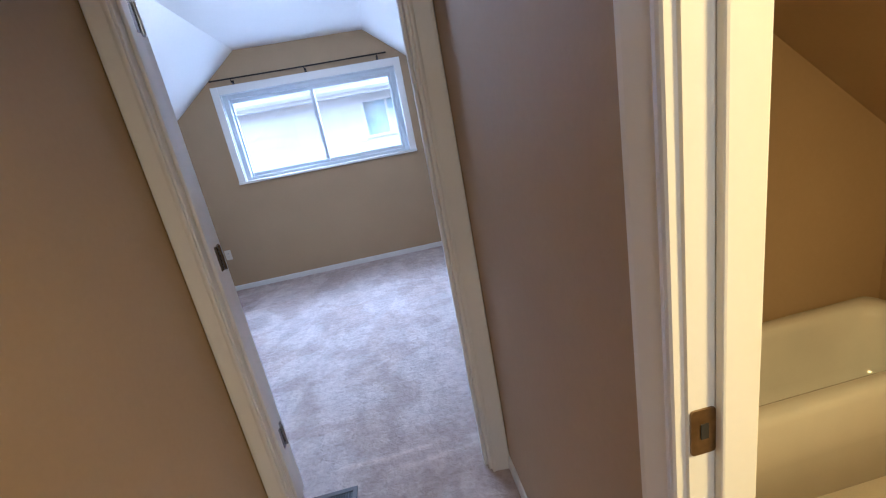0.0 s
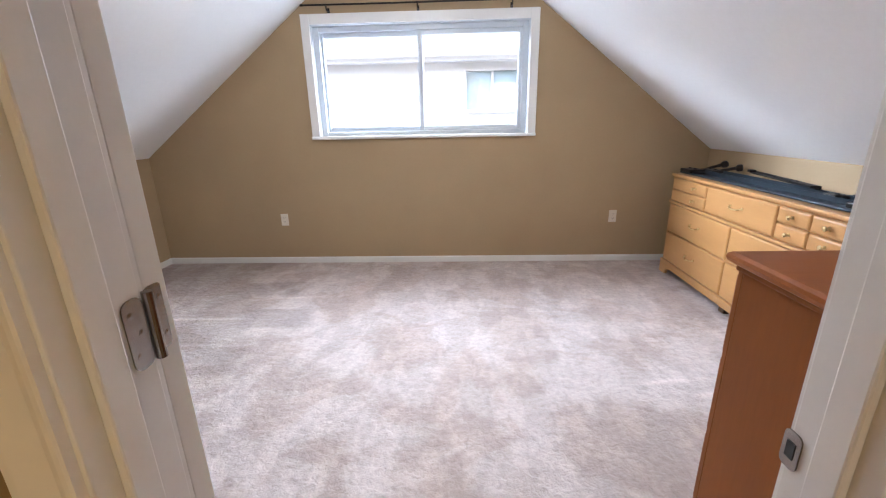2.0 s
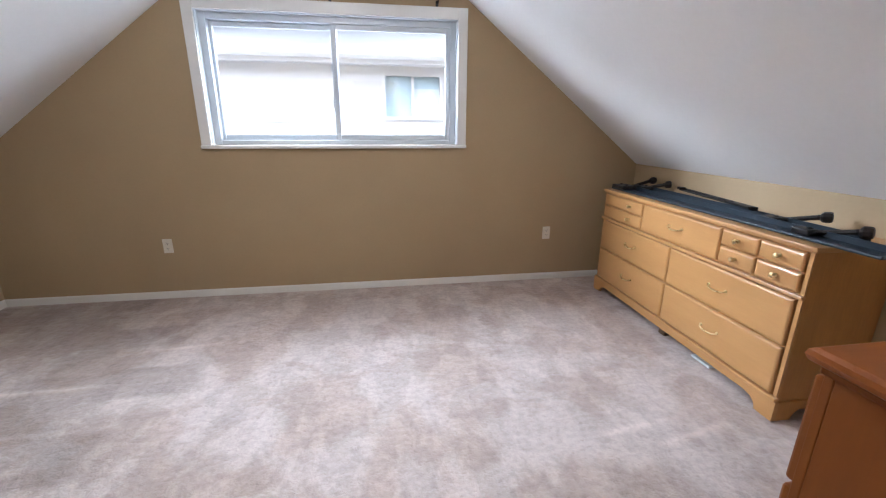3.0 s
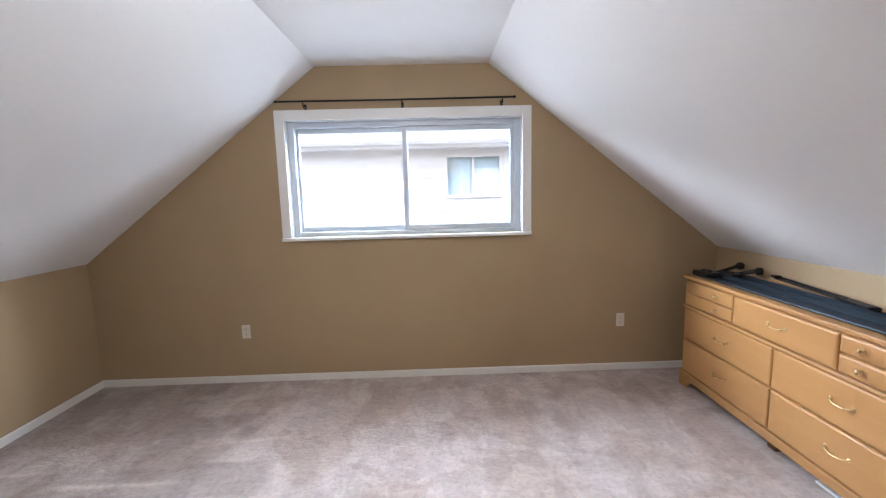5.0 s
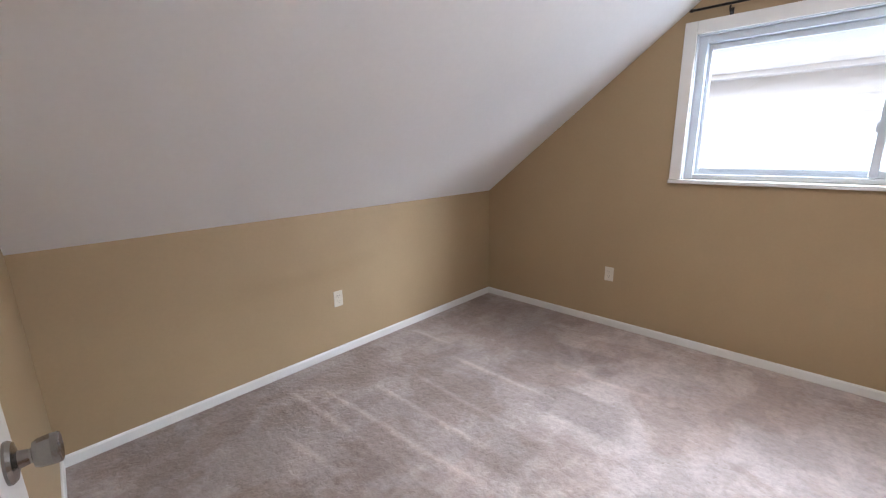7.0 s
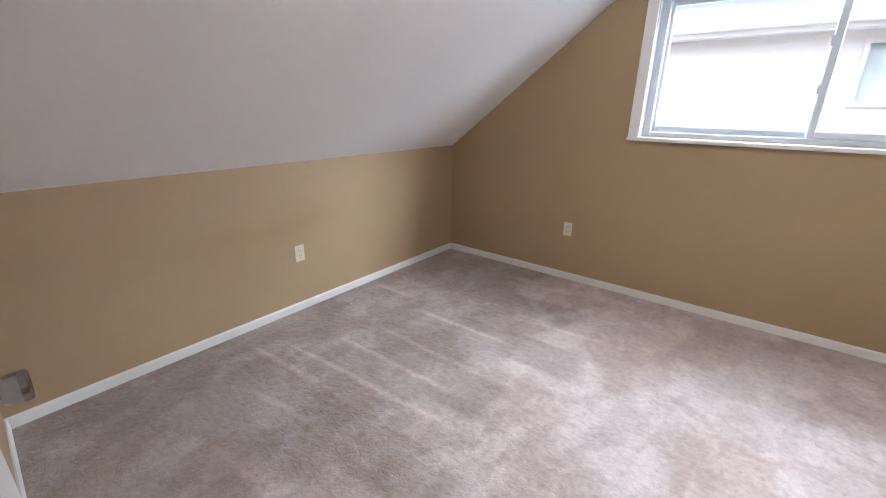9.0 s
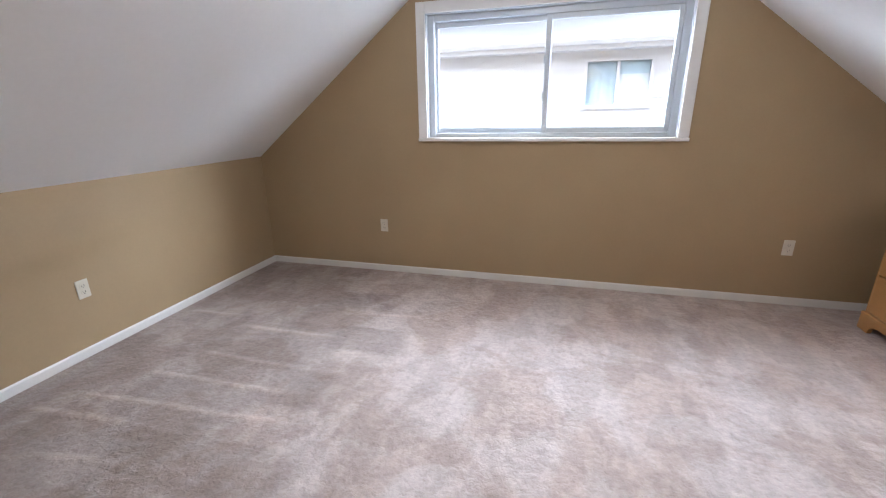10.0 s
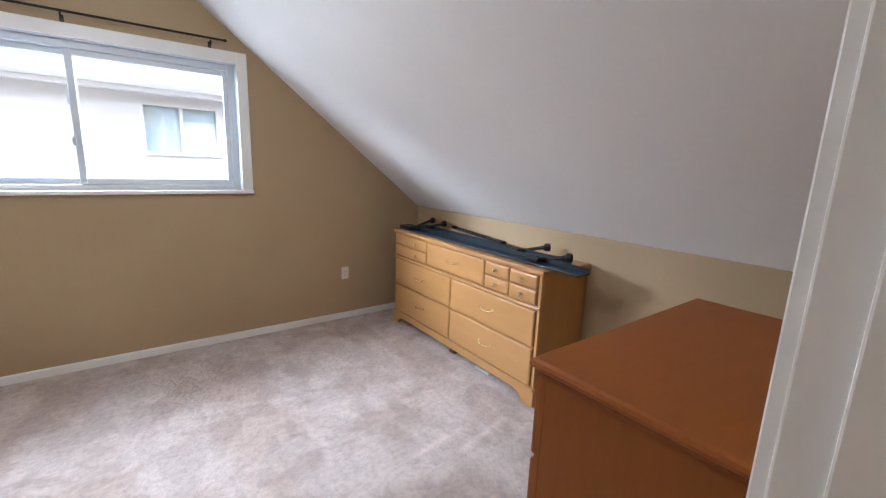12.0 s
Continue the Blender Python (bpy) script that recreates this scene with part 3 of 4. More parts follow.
# ---- bedroom window ----
def bedroom_window():
    w = thing("window_1", (0, 0, 0), "white vinyl sliding window with two panes", "window", kind="structure")
    # painted casing on the wall
    t0, t1 = Y_FAR - 0.018, Y_FAR - 0.0005
    part("casing", box(-1.0, -WIN + 0.003, t0, t1, 1.205, 2.194, bevel=0.004), TRIM, w)
    part("casing", box(WIN - 0.003, 1.0, t0, t1, 1.205, 2.194, bevel=0.004), TRIM, w)
    part("casing", box(-WIN + 0.003, WIN - 0.003, t0 + 0.001, t1, WIN_T - 0.003, 2.194, bevel=0.004), TRIM, w)
    part("window_sill", box(-1.003, 1.003, Y_FAR - 0.030, Y_FAR + 0.02, 1.178, 1.2045, bevel=0.005), TRIM, w)
    # painted returns in the depth of the wall
    for a in (-WIN, WIN - 0.008):
        part("return_board", box(a, a + 0.008, Y_FAR + 0.0005, Y_FAR + 0.045, WIN_B, WIN_T), VINYL, w)
    part("return_board", box(-WIN + 0.008, WIN - 0.008, Y_FAR + 0.0005, Y_FAR + 0.045, WIN_T - 0.008, WIN_T), VINYL, w)
    # outer frame
    y0, y1 = Y_FAR + 0.045, Y_FAR + 0.125
    f = part("window_frame", box(-WIN, -WIN + 0.057, y0, y1, WIN_B, WIN_T, bevel=0.003), VINYL, w)
    part("frame_side", box(WIN - 0.057, WIN, y0, y1, WIN_B, WIN_T, bevel=0.003), VINYL, w)
    part("frame_head", box(-WIN + 0.057, WIN - 0.057, y0, y1, WIN_T - 0.053, WIN_T, bevel=0.003), VINYL, w)
    part("frame_foot", box(-WIN + 0.057, WIN - 0.057, y0, y1, WIN_B, WIN_B + 0.034, bevel=0.003), VINYL, w)
    part("track", box(-WIN + 0.057, WIN - 0.057, y0 + 0.036, y0 + 0.041, WIN_B + 0.034, WIN_B + 0.046), VINYL, w)

    def sash(x0, x1, ya, yb, left, right, name):
        z0, z1 = WIN_B + 0.036, WIN_T - 0.055
        s = part(name, box(x0, x0 + left, ya, yb, z0, z1, bevel=0.004), VINYL, w)
        part("stile", box(x1 - right, x1, ya, yb, z0, z1, bevel=0.004), VINYL, s)
        part("rail", box(x0 + left, x1 - right, ya + 0.001, yb - 0.001, z0, z0 + 0.040, bevel=0.003), VINYL, s)
        part("rail", box(x0 + left, x1 - right, ya + 0.001, yb - 0.001, z1 - 0.036, z1, bevel=0.003), VINYL, s)
        p = part("pane", box(x0 + left - 0.004, x1 - right + 0.004, (ya + yb) / 2 - 0.002, (ya + yb) / 2 + 0.002, z0 + 0.034, z1 - 0.030), GLASS, s, "clear glass pane")
        p.visible_shadow = False
        return s

    sash(-WIN + 0.058, 0.020, y0 + 0.044, y0 + 0.074, 0.022, 0.038, "fixed_sash")
    r = sash(-0.024, WIN - 0.058, y0 + 0.004, y0 + 0.034, 0.040, 0.032, "sliding_sash")
    for z in (1.51, 1.76):
        part("latch", prism(rounded_ring(-0.034, -0.016, z - 0.028, z + 0.028, 0.007, 3), y0 - 0.010, y0 + 0.006, "y"), VINYL, r, "small white sash latch")
    return w


bedroom_window()


def curtain_rod():
    r = thing("curtain_rod", (0, Y_FAR, 2.247), "thin black iron curtain rod without curtains above the window", "curtain rod")
    part("rod", tube([(-0.955, -0.065, 0), (-0.3, -0.065, -0.003), (0.3, -0.065, -0.002), (0.85, -0.065, 0)], 0.0075, 12), BLACK, r, smooth=True)
    for x in (-0.955, 0.85):
        s = 1 if x > 0 else -1
        part("finial", tube([(x - s * 0.004, -0.065, 0), (x + s * 0.010, -0.065, 0), (x + s * 0.016, -0.065, 0)], [0.0095, 0.0095, 0.006], 12), BLACK, r)
    for x in (-0.755, -0.005, 0.765):
        b = part("bracket", tube([(x, -0.004, -0.040), (x, -0.045, -0.040), (x, -0.060, -0.034), (x, -0.065, -0.010)], 0.0055, 8), BLACK, r)
        part("wall_plate", box(x - 0.010, x + 0.010, -0.005, -0.0005, -0.052, -0.012, bevel=0.001), BLACK, b)
    return r


curtain_rod()


# ---- bedroom ceiling lamp ----
def ceiling_lamp():
    c = thing("ceiling_lamp", (0.0, 2.22, TOP), "lit flush ceiling lamp with an opal glass dome", "ceiling lamp")
    part("canopy", lathe([(0.175, -0.0005), (0.175, -0.012), (0.168, -0.020), (0.150, -0.022), (0.0, -0.022)], "z", 32), NICKEL, c, "brushed metal canopy", smooth=False)
    part("shade", lathe([(0.160, -0.0225), (0.158, -0.045), (0.140, -0.080), (0.105, -0.104), (0.055, -0.118), (0.0, -0.121)], "z", 32), LIT_GLASS, c, "glowing opal glass dome", smooth=True)
    part("finial", lathe([(0.012, -0.1205), (0.012, -0.128), (0.006, -0.136), (0.0, -0.137)], "z", 12), NICKEL, c)
    return c


ceiling_lamp()


# ---- outlets ----
def outlet():
    """A duplex outlet on a plate, in a frame where -y faces the room."""
    o = thing("wall_outlet", (0, 0, 0), "ivory duplex electrical outlet with its cover plate", "outlet", group="outlets of the bedroom")
    part("cover_plate", box(-0.035, 0.035, -0.006, -0.0005, -0.057, 0.057, bevel=0.0025), PLATE, o)
    for z in (-0.0195, 0.0195):
        s = part("socket", prism(rounded_ring(-0.0165, 0.0165, z - 0.014, z + 0.014, 0.008, 4), -0.0080, -0.0062), PLATE, o)
        part("slot", box(-0.0085, -0.006, -0.0085, -0.0078, z - 0.001, z + 0.008), DARK, s)
        part("slot", box(0.006, 0.0085, -0.0085, -0.0078, z - 0.001, z + 0.008), DARK, s)
        part("slot", lathe([(0.0026, 0), (0.0026, 0.0006)], "-y", 10, (0, -0.0079, z - 0.0075)), DARK, s)
    part("screw", lathe([(0.003, 0), (0.003, 0.0008), (0, 0.0012)], "-y", 10, (0, -0.006, 0)), PLATE, o)
    return o


first = outlet()
first.location = (-1.364, Y_FAR, 0.437)
copy_thing(first, pose(1.756, Y_FAR, 0.437))
copy_thing(first, pose(XL, 2.258, 0.418, 0, 0, 90))


# ---- maple dresser ----
def bail_handle(parent, y, z, span=0.118):
    """A bowed brass pull on two posts, on a face that looks towards -x."""
    bow = [math.pi * i / 12 for i in range(13)]
    h = part("handle", tube([(-0.006 - 0.018 * math.sin(a), y + span / 2 * math.cos(a), z - 0.013 * math.sin(a)) for a in bow], [0.0028 + 0.0014 * math.sin(a) for a in bow], 8), BRASS, parent, "bowed brass pull", smooth=True)
    for s in (-1, 1):
        part("post", lathe([(0.009, 0), (0.009, 0.002), (0.005, 0.004), (0.004, 0.010), (0.0, 0.011)], "-x", 12, (-0.0005, y + s * span / 2, z)), BRASS, h)
    return h


def round_knob(parent, y, z):
    return part("knob", lathe([(0.010, 0), (0.010, 0.002), (0.005, 0.004), (0.0045, 0.012), (0.010, 0.016), (0.0135, 0.021), (0.012, 0.026), (0.006, 0.029), (0, 0.0295)], "-x", 16, (-0.0005, y, z)), BRASS, parent, "turned brass knob", smooth=True)


def front(parent, y0, y1, z0, z1):
    """A drawer front with a bevelled lip, standing proud of the carcass towards -x."""
    bm = bmesh.new()
    loops = []
    for inset, x in ((0.0, 0.0), (0.0, -0.011), (0.002, -0.0155), (0.006, -0.019), (0.012, -0.021)):
        loops.append([bm.verts.new((x, y, z)) for y, z in ((y0 + inset, z0 + inset), (y1 - inset, z0 + inset), (y1 - inset, z1 - inset), (y0 + inset, z1 - inset))])
    for a, c in zip(loops, loops[1:]):
        for i in range(4):
            bm.faces.new((a[i], a[(i + 1) % 4], c[(i + 1) % 4], c[i]))
    bm.faces.new(loops[-1])
    bm.faces.new(loops[0][::-1])
    ob = part("drawer", bm, MAPLE, parent)
    return ob


def maple_dresser():
    """Local frame: x=0 is the plane of the carcass front, +x to the wall; y runs along the length."""
    L, D, H = 1.74, 0.435, 0.865
    d = thing("dresser", (2.110, 1.985, 0.0), "long blond maple dresser with brass pulls and bracket feet", "dresser")
    d.rotation_euler = (0, 0, radians(-0.8))
    part("carcass", box(0.004, D, 0.012, L - 0.012, 0.10, H - 0.024, bevel=0.004), MAPLE_SIDE, d)
    part("top", box(-0.020, D + 0.003, -0.004, L + 0.004, H - 0.0235, H, bevel=0.006, seg=3), MAPLE, d)
    part("moulding", box(-0.022, 0.004, 0.008, L - 0.008, 0.622, 0.640, bevel=0.004), MAPLE, d)
    part("moulding", box(-0.024, 0.004, 0.004, L - 0.004, 0.100, 0.120, bevel=0.005), MAPLE, d)
    for y0, y1 in ((0.0122, 0.030), (L - 0.030, L - 0.0122)):
        part("corner_stile", box(-0.006, 0.004, y0, y1, 0.122, H - 0.026), MAPLE, d)
    # apron with bracket feet, cut in a curve
    apron = [(0.0, 0.0), (0.095, 0.0), (0.105, 0.030), (0.130, 0.052), (0.175, 0.062)]
    part("apron", prism(apron + [(L - a, c) for a, c in apron[::-1]] + [(L, 0.0998), (0, 0.0998)], -0.018, 0.004, "x"), MAPLE, d)
    part("centre_leg", box(0.02, 0.06, L / 2 - 0.03, L / 2 + 0.03, 0.0, 0.0998, bevel=0.003), DARK_WOOD, d, "dark stained centre leg")
    side = [(0.0042, 0.0), (0.085, 0.0), (0.095, 0.030), (0.125, 0.055), (D - 0.125, 0.055), (D - 0.095, 0.030), (D - 0.085, 0.0), (D, 0.0), (D, 0.0998), (0.0042, 0.0998)]
    part("side_apron", prism(side, 0.0, 0.018), MAPLE_SIDE, d)
    part("side_apron", prism(side, L - 0.018, L), MAPLE_SIDE, d)
    g = 0.004
    # three rows: small drawers round a wide one, then two rows of two wide drawers
    z0, z1 = 0.645, H - 0.030
    ya, yb, yc, yd = 0.034, 0.500, 1.205, L - 0.034
    zm = (z0 + z1) / 2
    sm = (ya + yb) / 2
    for p0, p1, at in ((ya, sm, 0.5), (sm, yb, 0.5), (yc, yd, 0.30)):
        for q0, q1 in ((z0, zm), (zm, z1)):
            f = front(d, p0 + g, p1 - g, q0 + g, q1 - g)
            k = round_knob(f, p0 + (p1 - p0) * at, (q0 + q1) / 2)
            k.location.x = -0.021
    def wide(p0, p1, q0, q1):
        f = front(d, p0 + g, p1 - g, q0 + g, q1 - g)
        h = bail_handle(f, (p0 + p1) / 2, (q0 + q1) / 2 + 0.01)
        h.location.x = -0.021
    wide(yb, yc, z0, z1)
    for p0, p1 in ((ya, L / 2), (L / 2, yd)):
        wide(p0, p1, 0.378, 0.618)
        wide(p0, p1, 0.124, 0.374)
    return d


maple_dresser()


# ---- dismantled bed frame on the dresser ----
def bed_rail(where, turn, length, wide, tall, legs, label):
    """An angle-iron side rail lying on its back, with swivelled legs that end in round casters."""
    r = thing("bed_frame_rail", where, label, "bed frame", turn, group="dismantled bed frame rails")
    t = 0.004
    part("angle_iron", prism([(0, 0), (wide, 0), (wide, tall), (wide - t, tall), (wide - t, t + 0.002), (wide - t - 0.003, t), (0, t)], 0, length), RAIL, r)
    part("rolled_edge", tube([(0.004, 0.0, 0.007), (0.004, length, 0.007)], 0.007, 8), RAIL, r)
    end = part("end_bracket", box(-0.012, wide - 0.008, length - 0.17, length - 0.015, 0.0145, 0.040, bevel=0.006), BLACK, r, "black steel headboard bracket")
    for y in (length - 0.13, length - 0.055):
        part("bolt", lathe([(0.011, 0), (0.011, 0.006), (0.006, 0.009), (0, 0.0095)], "z", 6, (wide * 0.4, y, 0.0395)), BLACK, end)
    for y, dx, dy, dz in legs:
        root = Vector((wide - 0.025, y, 0.018))
        way = Vector((dx, dy, dz))
        leg = part("leg", tube([root, root + way * 0.3 - Vector((0, 0, dz * 0.12)), root + way * 0.75, root + way], [0.014, 0.013, 0.012, 0.013], 8), BLACK, r, "black folded steel leg")
        d = Vector((dx, dy, dz * 0.5)).normalized()
        m = Matrix.Translation(root + way) @ d.to_track_quat("X", "Z").to_matrix().to_4x4()
        bm = lathe([(0.009, -0.022), (0.013, -0.020), (0.013, -0.010), (0.021, -0.004), (0.027, 0.004), (0.028, 0.026), (0.024, 0.036), (0.014, 0.039), (0.0, 0.039)], "x", 9)
        bmesh.ops.transform(bm, matrix=m, verts=bm.verts)
        part("caster", bm, BLACK, leg, "stubby black caster")
        bm = box(root.x - 0.040, root.x + 0.024, root.y - 0.030, root.y + 0.055, 0.0062, 0.034, bevel=0.006)
        part("bracket", bm, BLACK, leg)
        part("rivet", lathe([(0.012, 0), (0.012, 0.004), (0.005, 0.007), (0, 0.0075)], "z", 12, (root.x, root.y, 0.0335)), BLACK, leg)
        part("clip", tube([root + Vector((-0.012, -0.030, -0.002)), root + Vector((-0.012, -0.045, 0.012)), root + Vector((0.006, -0.050, 0.012)), root + Vector((0.012, -0.030, -0.002))], 0.004, 6), BLACK, leg)
    return r


bed_rail((2.150, 1.800, 0.869), -0.6, 1.91, 0.115, 0.034, ((0.36, 0.085, -0.15, 0.032), (1.84, 0.20, 0.00, 0.048)), "blue-black angle-iron bed rail lying along the dresser top")
bed_rail((2.276, 1.99, 0.869), -1.2, 1.66, 0.080, 0.036, ((0.43, 0.100, -0.15, 0.040), (1.60, 0.12, -0.10, 0.036)), "blue-black angle-iron bed rail lying behind the other")


def cross_arm():
    r = thing("bed_frame_crossbar", (2.326, 2.555, 0.9075), "flat black steel cross arm lying across the bed rails", "bed frame", -10.4)
    part("flat_bar", box(0.0, 0.034, 0, 0.77, 0.0, 0.006, bevel=0.001), BLACK, r)
    part("upstand", box(0.030, 0.034, 0, 0.77, 0.006, 0.018, bevel=0.0008), BLACK, r)
    part("sliding_bracket", box(-0.022, 0.030, 0.0, 0.22, 0.0065, 0.020, bevel=0.005), BLACK, r)
    part("bracket", box(-0.012, 0.030, 0.74, 0.785, 0.0065, 0.024, bevel=0.004), BLACK, r)
    part("rivet", lathe([(0.010, 0), (0.010, 0.003), (0.004, 0.006), (0, 0.0065)], "z", 12, (0.004, 0.18, 0.0195)), BLACK, r)
    return r


cross_arm()


# ---- cherry chest of drawers beside the door ----
def cherry_chest():
    """Stands with its back to the door wall and faces the window."""
    W, D, H = 0.845, 0.445, 1.03
    c = thing("chest_of_drawers", (0.918, Y_DOOR + 0.020, 0.0), "tall reddish cherry-wood chest of drawers beside the doorway", "chest of drawers")
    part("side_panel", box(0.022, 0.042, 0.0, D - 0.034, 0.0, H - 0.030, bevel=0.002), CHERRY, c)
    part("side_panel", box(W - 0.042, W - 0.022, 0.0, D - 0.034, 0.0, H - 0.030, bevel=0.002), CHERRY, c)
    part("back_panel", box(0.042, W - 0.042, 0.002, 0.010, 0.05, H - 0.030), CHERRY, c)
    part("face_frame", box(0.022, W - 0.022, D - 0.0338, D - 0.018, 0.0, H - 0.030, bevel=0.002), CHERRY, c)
    part("neck_moulding", box(0.016, W - 0.016, 0.0, D - 0.014, H - 0.042, H - 0.0275, bevel=0.004), CHERRY, c)
    # top with a rounded nosing
    bm = bmesh.new()
    prof = [(0.010, H - 0.027), (0.003, H - 0.022), (0.0, H - 0.014), (0.002, H - 0.006), (0.008, H - 0.001), (0.012, H)]
    rings = [[bm.verts.new((x, y, z)) for x, y in ((i, 0.0), (W - i, 0.0), (W - i, D - i), (i, D - i))] for i, z in prof]
    for a, b in zip(rings, rings[1:]):
        for k in range(4):
            bm.faces.new((a[k], a[(k + 1) % 4], b[(k + 1) % 4], b[k]))
    bm.faces.new(rings[0][::-1])
    bm.faces.new(rings[-1])
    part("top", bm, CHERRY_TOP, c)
    zs = [0.09, 0.315, 0.54, 0.765, H - 0.050]
    for z0, z1 in zip(zs, zs[1:]):
        f = part("drawer", box(0.034, W - 0.034, D - 0.0178, D + 0.004, z0 + 0.006, z1 - 0.006, bevel=0.006), CHERRY, c)
        for x in (0.24, W - 0.24):
            part("knob", lathe([(0.010, 0), (0.008, 0.006), (0.014, 0.014), (0.016, 0.02), (0.010, 0.026), (0, 0.027)], "y", 16, (x, D + 0.004, (z0 + z1) / 2)), BRASS, f, smooth=True)
    part("plinth", box(0.016, W - 0.016, D - 0.0176, D - 0.004, 0.0, 0.088, bevel=0.004), CHERRY, c)
    return c


cherry_chest()


# ---- floor register in the doorway ----
def register():
    r = thing("floor_register", (0.065, 0.512, 0.0), "metal floor register with dark slots in the doorway carpet", "floor vent")
    hx, hy = 0.102, 0.066
    bm = bmesh.new()
    for x0, x1, y0, y1 in ((-hx, hx, hy - 0.020, hy), (-hx, hx, -hy, -hy + 0.020), (-hx, -hx + 0.020, -hy + 0.020, hy - 0.020), (hx - 0.020, hx, -hy + 0.020, hy - 0.020)):
        add_box(bm, x0, x1, y0, y1, 0.001, 0.007)
    part("rim", bm, VENT, r, "scuffed brown metal rim")
    part("well", box(-hx + 0.012, hx - 0.012, -hy + 0.012, hy - 0.012, 0.0012, 0.002), DARK, r)
    n = 14
    for i in range(n):
        x = -hx + 0.024 + (2 * hx - 0.048) * (i + 0.5) / n
        part("slat", box(x - 0.0022, x + 0.0022, -hy + 0.020, hy - 0.020, 0.002, 0.0055), BLACK, r)
    part("slat", box(-hx + 0.020, hx - 0.020, -0.003, 0.003, 0.0052, 0.0064), BLACK, r)
    return r


register()

# a folded sheet under the dresser
s = thing("paper_sheet", (2.140, 2.43, 0.0), "small folded white paper under the dresser", "paper")
part("fold", box(0.0, 0.10, 0.0, 0.14, 0.002, 0.006, bevel=0.001), PAPER, s)
part("flap", prism([(0.0, 0.0064), (0.10, 0.0064), (0.10, 0.0075), (0.0, 0.016)], 0.0, 0.14), PAPER, s)


# ---- bathroom ----
bm = prism([(W2, roof_z(W2) - 0.004), (XR, KNEE - 0.004), (XR, KNEE - 0.010), (W2, roof_z(W2) - 0.010)], HALL_END, Y_HALL)
structure("bath_ceiling", bm, TAN, "tan painted sloping bathroom ceiling", "ceiling")
structure("bath_floor", box(W2, XR, HALL_END, Y_HALL, 0.002, 0.006), TILE, "light bathroom floor covering", "floor")


def bathtub():
    t = thing("bathtub", (1.685, 0.232, 0.006), "white enamelled bathtub along the bathroom wall", "bathtub")
    hx, hy, h = 0.79, 0.235, 0.365
    loops = [(0.0, 0.0, 0.01), (0.0, h - 0.03, 0.03), (0.004, h - 0.010, 0.035), (0.014, h, 0.04), (0.055, h, 0.10), (0.070, h - 0.010, 0.10), (0.080, h - 0.04, 0.10), (0.11, 0.12, 0.10), (0.15, 0.07, 0.08)]
    bm = bmesh.new()
    rings = [[bm.verts.new((x, y, z)) for x, y in rounded_ring(-hx + i, hx - i, -hy + i, hy - i, r)] for i, z, r in loops]
    k = len(rings[0])
    for a, b in zip(rings, rings[1:]):
        for j in range(k):
            bm.faces.new((a[j], a[(j + 1) % k], b[(j + 1) % k], b[j]))
    bm.faces.new(rings[0][::-1])
    bm.faces.new(rings[-1])
    part("tub_body", bm, ENAMEL, t, smooth=True)
    part("drain", lathe([(0.03, 0), (0.03, 0.003), (0.012, 0.004), (0, 0.004)], "z", 16, (0.55, 0, 0.0705)), NICKEL, t, "chrome drain")
    return t


bathtub()


# ---- outside ----
# unseen ground, made pale so that it bounces light up to the eave
structure("ground", box(-300, 300, -300, 300, -3.2, -3.0), PALE_GROUND, "unseen ground between the houses, made pale to bounce light", "ground")


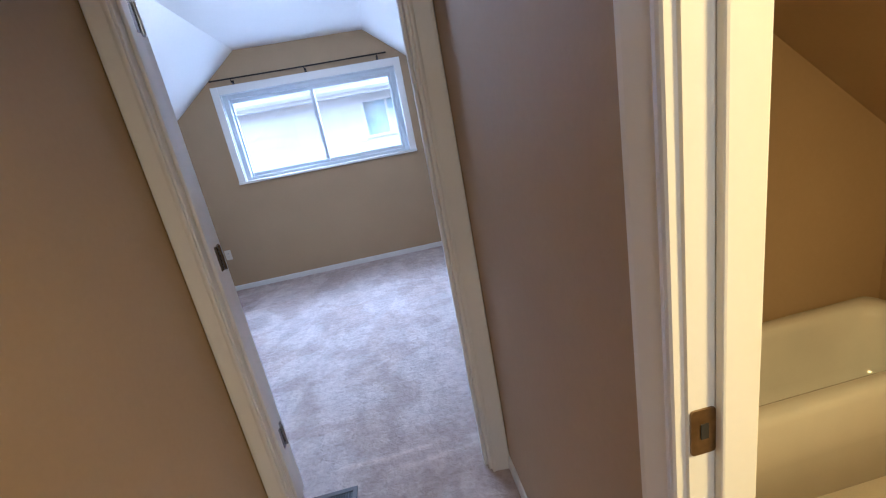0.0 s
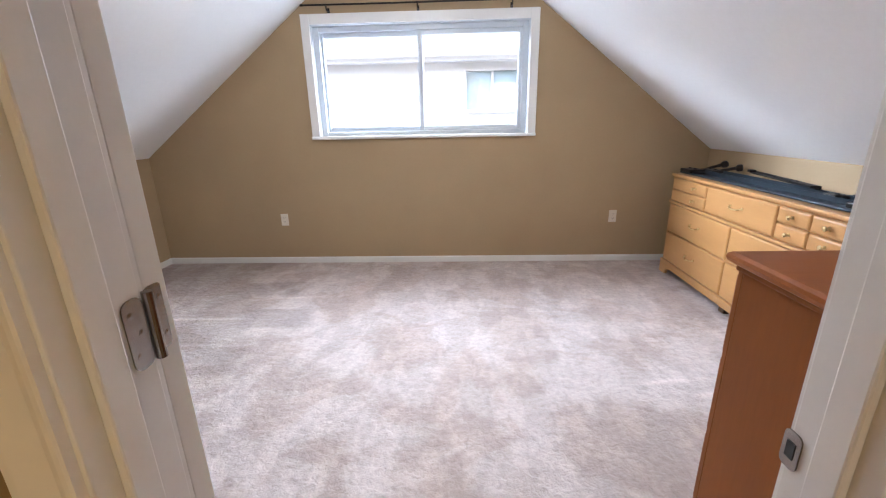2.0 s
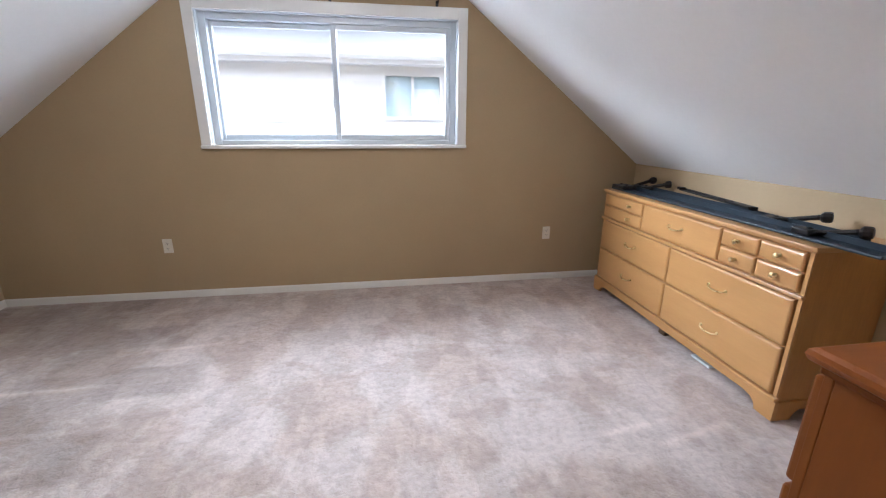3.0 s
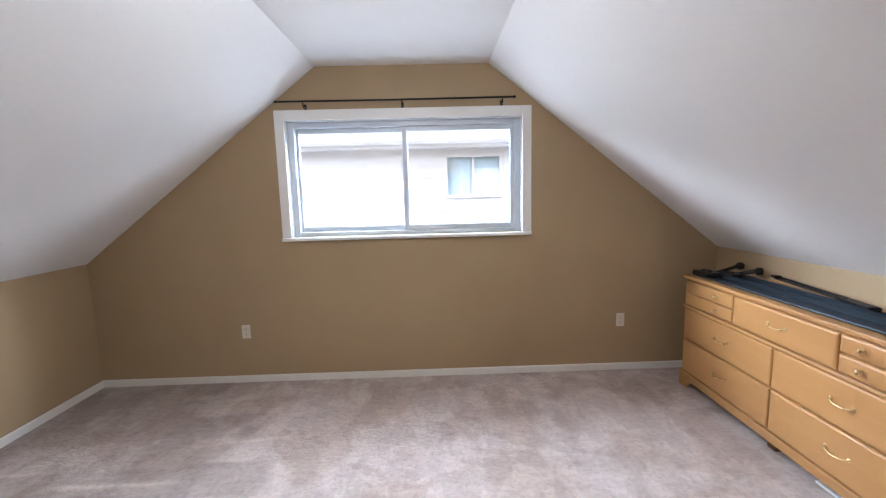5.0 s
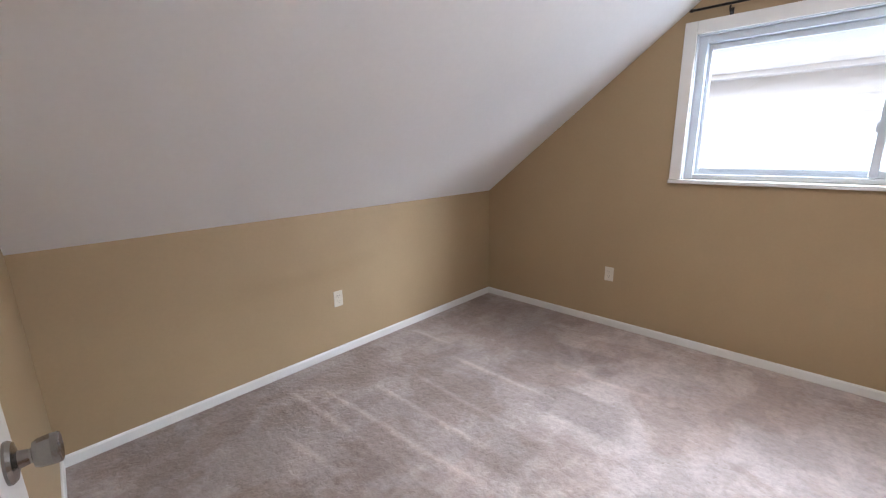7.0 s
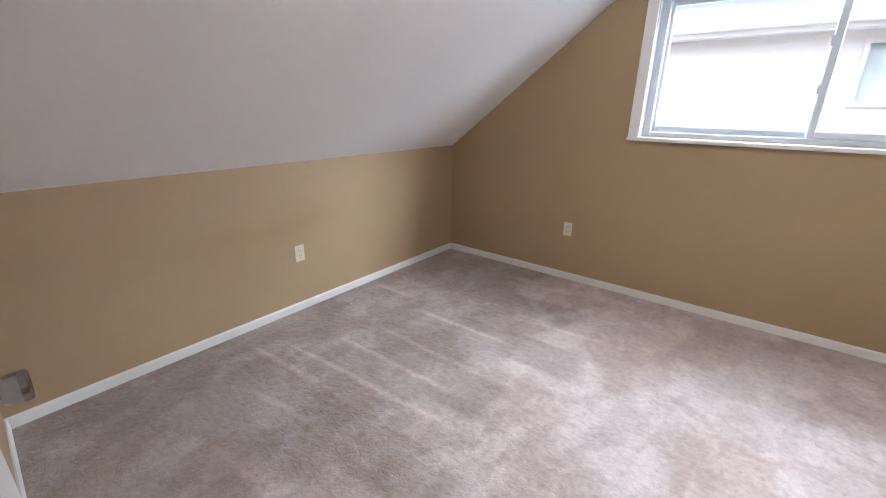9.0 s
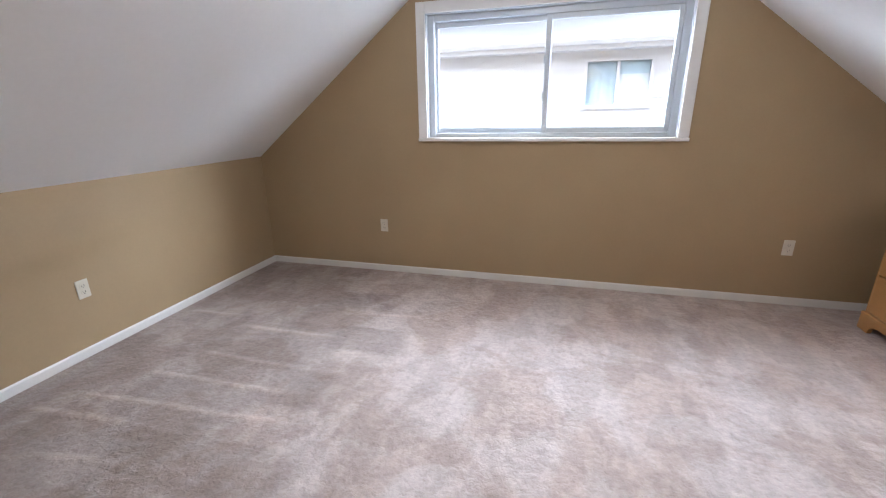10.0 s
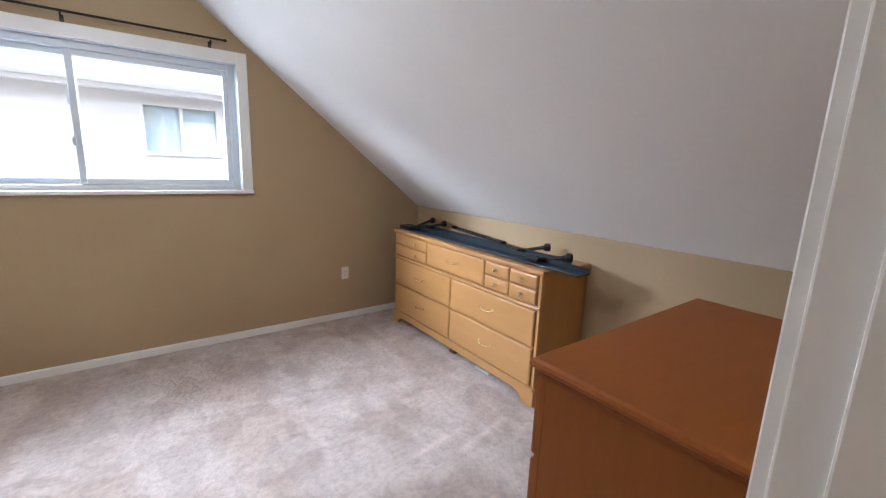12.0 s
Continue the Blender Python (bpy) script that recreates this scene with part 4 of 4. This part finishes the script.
def neighbour_house():
    y = 8.0
    h = thing("house", (0, 0, -3.0), "white sided neighbouring house under a low eave", "house")
    z_top = 5.30
    wx0, wx1, wz0, wz1 = 0.47, 1.385, 4.50, 5.145
    bm = bmesh.new()
    for x0, x1, z0, z1 in ((-9, wx0, 0, z_top), (wx1, 9, 0, z_top), (wx0, wx1, 0, wz0), (wx0, wx1, wz1, z_top)):
        add_box(bm, x0, x1, y + 0.03, y + 0.25, z0, z1)
    wall = part("wall", bm, SIDING, h)
    z, step = 2.4, 0.20
    while z < z_top - 0.01:
        spans = [(-9, 9)] if z + step < wz0 - 0.06 or z > wz1 + 0.06 else [(-9, wx0 - 0.06), (wx1 + 0.06, 9)]
        for x0, x1 in spans:
            part("siding_board", prism([(y + 0.03, z), (y + 0.017, z), (y + 0.026, min(z + step, z_top)), (y + 0.03, min(z + step, z_top))], x0, x1, "x"), SIDING, wall)
        z += step
    win = part("window", box(wx0 - 0.05, wx0, y, y + 0.08, wz0 - 0.05, wz1 + 0.05), SIDING, h, "white sliding window with a curtain and a half-drawn blind")
    part("frame", box(wx1, wx1 + 0.05, y, y + 0.08, wz0 - 0.05, wz1 + 0.05), SIDING, win)
    part("frame", box(wx0, wx1, y, y + 0.08, wz1, wz1 + 0.05), SIDING, win)
    part("frame", box(wx0, wx1, y, y + 0.08, wz0 - 0.05, wz0), SIDING, win)
    m = (wx0 + wx1) / 2
    part("meeting_stile", box(m - 0.022, m + 0.022, y + 0.01, y + 0.07, wz0, wz1), SIDING, win)
    for x0, x1 in ((wx0, m - 0.022), (m + 0.022, wx1)):
        part("pane", box(x0, x1, y + 0.04, y + 0.046, wz0, wz1), GLASS, win).visible_shadow = False
    z_blind = wz1 - 0.19
    part("blind", box(m + 0.022, wx1, y + 0.06, y + 0.07, wz0, z_blind), BLIND, win, "white blind covering the lower part")
    part("curtain", box(m + 0.022, wx1, y + 0.085, y + 0.095, z_blind, wz1), CURTAIN, win)
    folds = bmesh.new()
    n, w = 12, (m - 0.022 - wx0) / 12
    for i in range(n):
        add_box(folds, wx0 + i * w, wx0 + (i + 1) * w, y + 0.085 + 0.012 * (i % 2), y + 0.10 + 0.012 * (i % 2), wz0, wz1)
    part("curtain", folds, CURTAIN, win, "pleated pale blue curtain")
    part("soffit", box(-9.4, 9.4, y - 0.25, y + 0.25, z_top, z_top + 0.02), SIDING, h)
    part("fascia", box(-9.4, 9.4, y - 0.28, y - 0.25, z_top - 0.01, z_top + 0.15), SIDING, h)
    part("gutter", prism([(y - 0.29, z_top + 0.05), (y - 0.36, z_top + 0.05), (y - 0.40, z_top + 0.10), (y - 0.40, z_top + 0.15), (y - 0.39, z_top + 0.15), (y - 0.385, z_top + 0.105), (y - 0.355, z_top + 0.06), (y - 0.29, z_top + 0.06)], -9.4, 9.4, "x"), SIDING, h)
    roof = part("roof", prism([(y - 0.33, z_top + 0.16), (y + 5.5, z_top + 2.2), (y + 11.5, z_top + 0.16), (y + 11.5, z_top + 0.12), (y + 5.5, z_top + 2.15), (y - 0.33, z_top + 0.12)], -9.5, 9.5, "x"), PALE_ROOF, h, "pale grey shingle roof")
    return h


neighbour_house()
